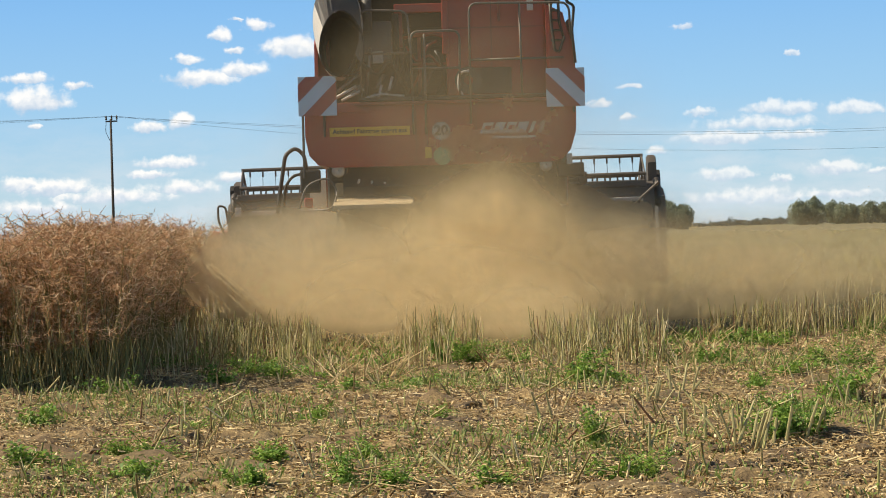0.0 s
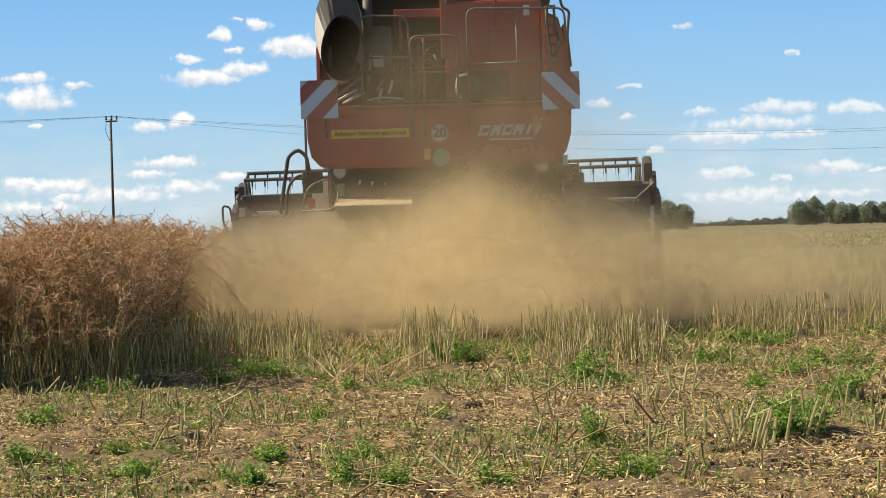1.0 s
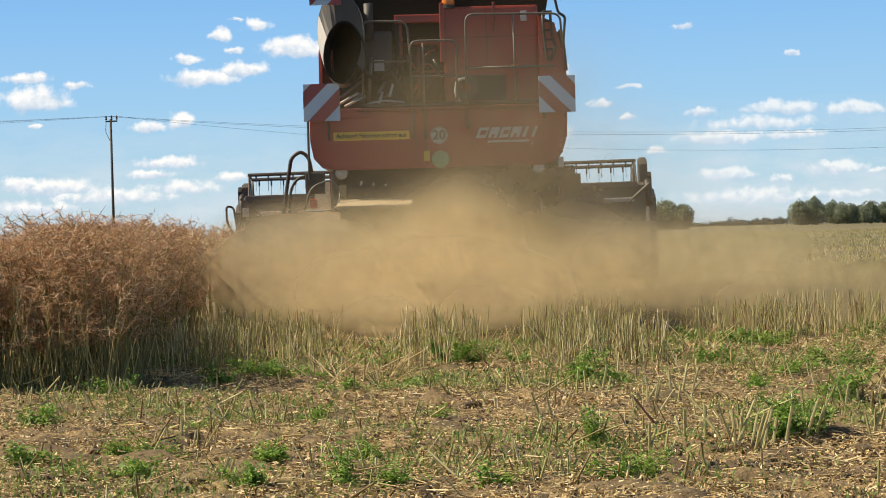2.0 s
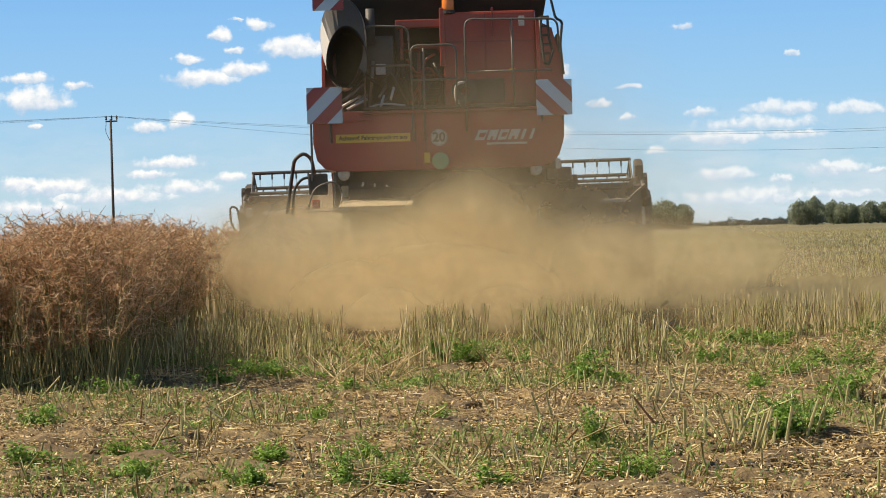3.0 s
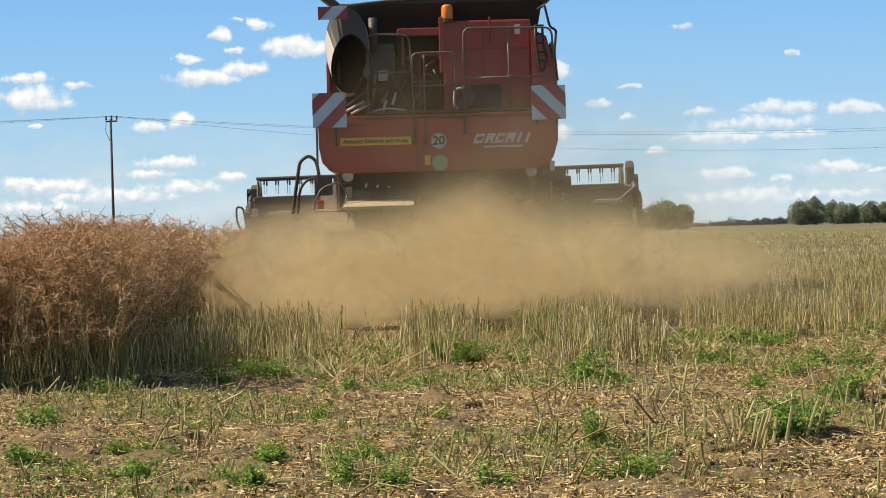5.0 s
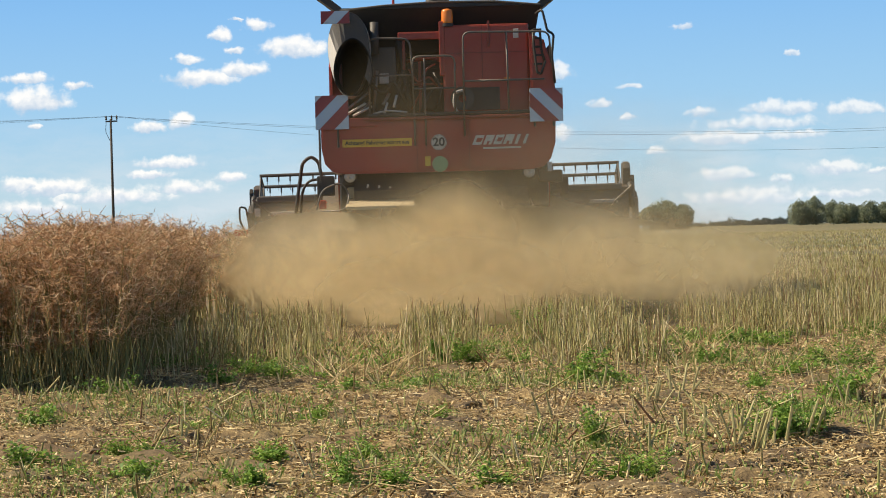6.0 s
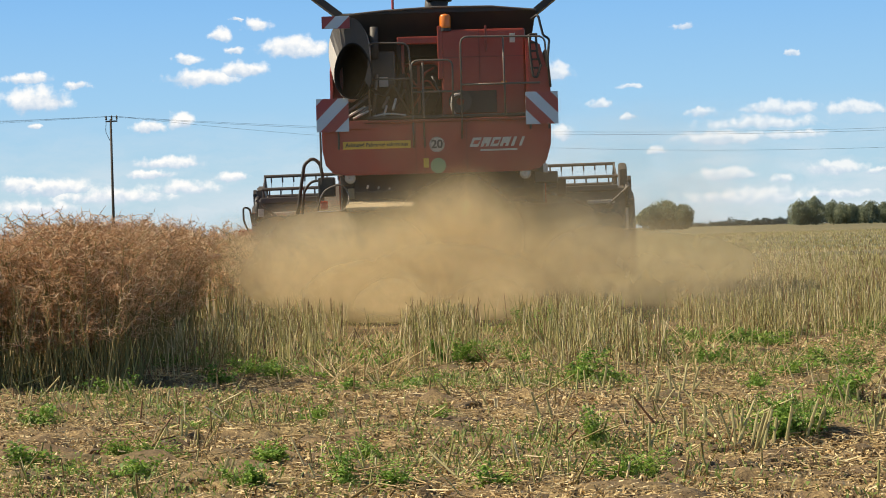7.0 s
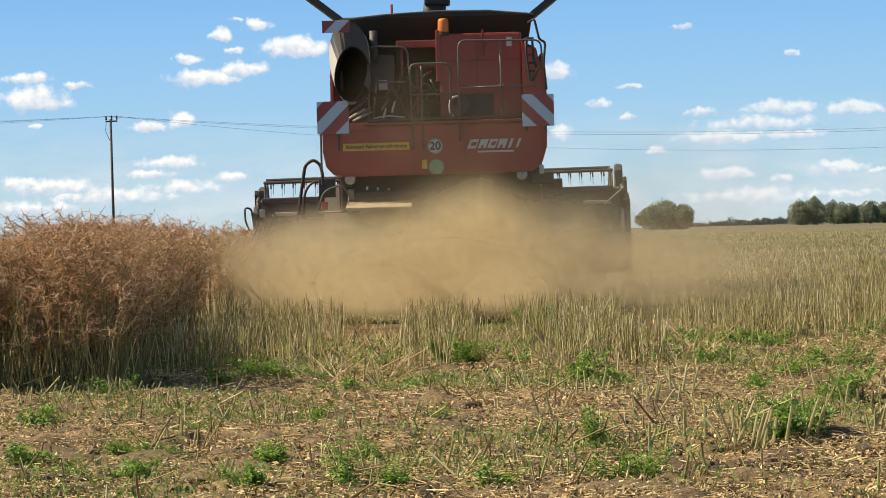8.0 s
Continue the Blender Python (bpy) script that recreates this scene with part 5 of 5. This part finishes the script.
def chaff_puff(centre, size, count, seed, flake=0.0062):
    """One rigid puff of flying flakes that thins out towards its rim. Origin at its centre."""
    g = np.random.default_rng(seed)
    k = 22
    lumps = g.normal(0, 0.36, (k, 3))
    lr = g.uniform(0.28, 0.5, k)
    i = g.integers(0, k, count)
    p = (lumps[i] + g.normal(0, 1, (count, 3)) * lr[i][:, None]) * np.array(size)
    u, w = g.standard_normal((count, 3)), g.standard_normal((count, 3))
    s = flake * g.uniform(0.5, 1.3, count)[:, None]
    v = np.stack([p, p + u / np.linalg.norm(u, axis=1, keepdims=True) * s, p + w / np.linalg.norm(w, axis=1, keepdims=True) * s], 1).reshape(-1, 3)
    v[:, 2] = np.maximum(v[:, 2], 0.03 - centre[2])
    ob = link_mesh("flying_chaff", np_mesh("flying_chaff", v, np.arange(count * 3).reshape(-1, 3)), M["dust"])
    tagged(ob, "fine chaff flakes flying behind the combine", "chaff", "chaff behind the combine", "stuff")
    return ob, centre


# centres in the machine's space, half-size, cover
PUFFS = []
for c_, half_, dense_ in [
        ((-0.1, -0.75, 0.8), (3.2, 1.02), 0.95), ((0.25, -1.15, 1.08), (1.2, 1.05), 0.7), ((-1.5, -1.6, 0.82), (1.7, 0.9), 0.75), ((2.3, -1.6, 0.68), (2.2, 0.85), 0.55),
        ((0.05, -2.1, 0.55), (2.3, 0.85), 0.6), ((0.55, -2.9, 0.35), (0.9, 0.6), 0.5), ((-0.75, -2.9, 0.35), (0.8, 0.5), 0.45), ((-0.1, 3.2, 1.15), (4.2, 0.75), 0.6)]:
    PUFFS.append(dust_sheet(c_, half_, dense_, 400 + len(PUFFS)))
for c_, half_, n_ in [
        ((0.3, -1.2, 1.2), (0.8, 0.6, 0.5), 70000), ((-0.8, -1.4, 0.9), (1.0, 0.7, 0.5), 70000), ((-2.0, -1.0, 0.85), (0.9, 0.7, 0.42), 60000), ((1.4, -1.3, 0.9), (1.0, 0.7, 0.45), 70000),
        ((2.6, -1.0, 0.8), (1.1, 0.8, 0.4), 50000), ((3.9, -0.6, 0.65), (1.1, 1.0, 0.35), 25000), ((0.2, -2.2, 0.5), (1.4, 0.6, 0.35), 60000)]:
    PUFFS.append(chaff_puff(c_, half_, n_, 200 + len(PUFFS)))
# thin veils: one hangs where the machine has passed and sinks, one follows its rear, one settles out to the side
VEIL = dust_sheet((0, 0, 2.3), (2.6, 1.9), 0.22, 300, core=0.1)[0]
VEIL_NEAR = dust_sheet((0, 0, 2.4), (2.1, 1.7), 0.11, 301, core=0.1)[0]
VEIL_SIDE = dust_sheet((0, 0, 0.8), (2.6, 0.8), 0.38, 302, core=0.1)[0]

# ---- what moves ----
# seconds, distance of the rear boards from the camera, sideways place, lift, turn in degrees
DRIVE = [(0.0, 24.0, 0.03, -0.02, 0.08), (0.5, 24.3, 0.02, -0.02, 0.0), (1.0, 24.64, 0.015, -0.015, -0.05), (1.5, 24.98, 0.01, -0.015, -0.06), (2.25, 25.46, 0.005, -0.01, -0.04),
         (3.0, 25.92, 0.005, -0.01, -0.02), (3.5, 26.22, 0.005, -0.005, 0.03), (4.0, 26.53, 0.0, -0.005, 0.05), (4.5, 26.85, 0.0, 0.0, 0.08), (5.25, 27.33, 0.0, 0.005, 0.16),
         (6.0, 27.78, 0.0, 0.01, 0.2), (6.5, 28.1, -0.01, 0.01, 0.12), (7.0, 28.44, -0.025, 0.01, 0.0), (7.5, 28.74, -0.04, 0.01, -0.05), (8.0, 29.0, -0.05, 0.01, 0.0)]


def drive_at(t):
    cols = list(zip(*DRIVE))
    return [float(np.interp(t, cols[0], c)) for c in cols[1:]]


def motions():
    way = [(t, pose(x + 0.045, y, z, 0, 0, a)) for t, y, x, z, a in DRIVE]
    walk(combine, way)
    walk(header, [(t, pose(x + 0.045, y, z, 0, -0.6, a)) for t, y, x, z, a in DRIVE])
    times = [i * 0.25 for i in range(33)]
    spin = 78.0
    walk(reel, [(t, pose(0, 7.55, 1.68, -spin * t)) for t in times])
    for k, bat in enumerate(bats):
        a = math.tau * k / 6
        walk(bat, [(t, pose(0, math.sin(a) * REEL_R, math.cos(a) * REEL_R, spin * t)) for t in times])
    for w in wheels:
        x, y, r = w.matrix_basis.translation
        walk(w, [(t, pose(x, y, r, -math.degrees((drive_at(t)[0] - 24.0) / r))) for t in times])
    for k, (puff, c) in enumerate(PUFFS):
        rows = []
        for i in range(17):
            t = i * 0.5
            y, x, z, _ = drive_at(t)
            ph = k * 1.7
            rows.append((t, pose(x + c[0] + 0.18 * math.sin(t * 1.5 + ph), y + c[1] + 0.08 * math.sin(t * 1.1 + ph * 1.3), c[2] + 0.06 * math.sin(t * 1.8 + ph * 0.7),
                                 0.6 * math.sin(t * 0.8 + ph), 4 * math.sin(t * 0.7 + ph * 2), 1.2 * math.sin(t * 0.6 + ph))))
        walk(puff, rows)
    walk(VEIL, [(t, pose(0.2 + 0.3 * t, 22.9 + 0.25 * t, 2.35 - 0.2 * t, 0, 2 * t, 0)) for t in (0.0, 2.0, 4.0, 6.0, 8.0)])
    walk(VEIL_SIDE, [(t, pose(3.7 + 0.12 * t, 22.6 + 0.4 * t, 0.75 - 0.17 * t, 0, 0, 0)) for t in (0.0, 2.0, 4.0, 6.0, 8.0)])
    walk(VEIL_NEAR, [(t, pose(0.05 * math.sin(t), drive_at(t)[0] - 0.75, 2.3 + 0.05 * math.sin(t * 0.8), 0, 3 * math.sin(t * 0.7), 0)) for t in range(9)])


motions()
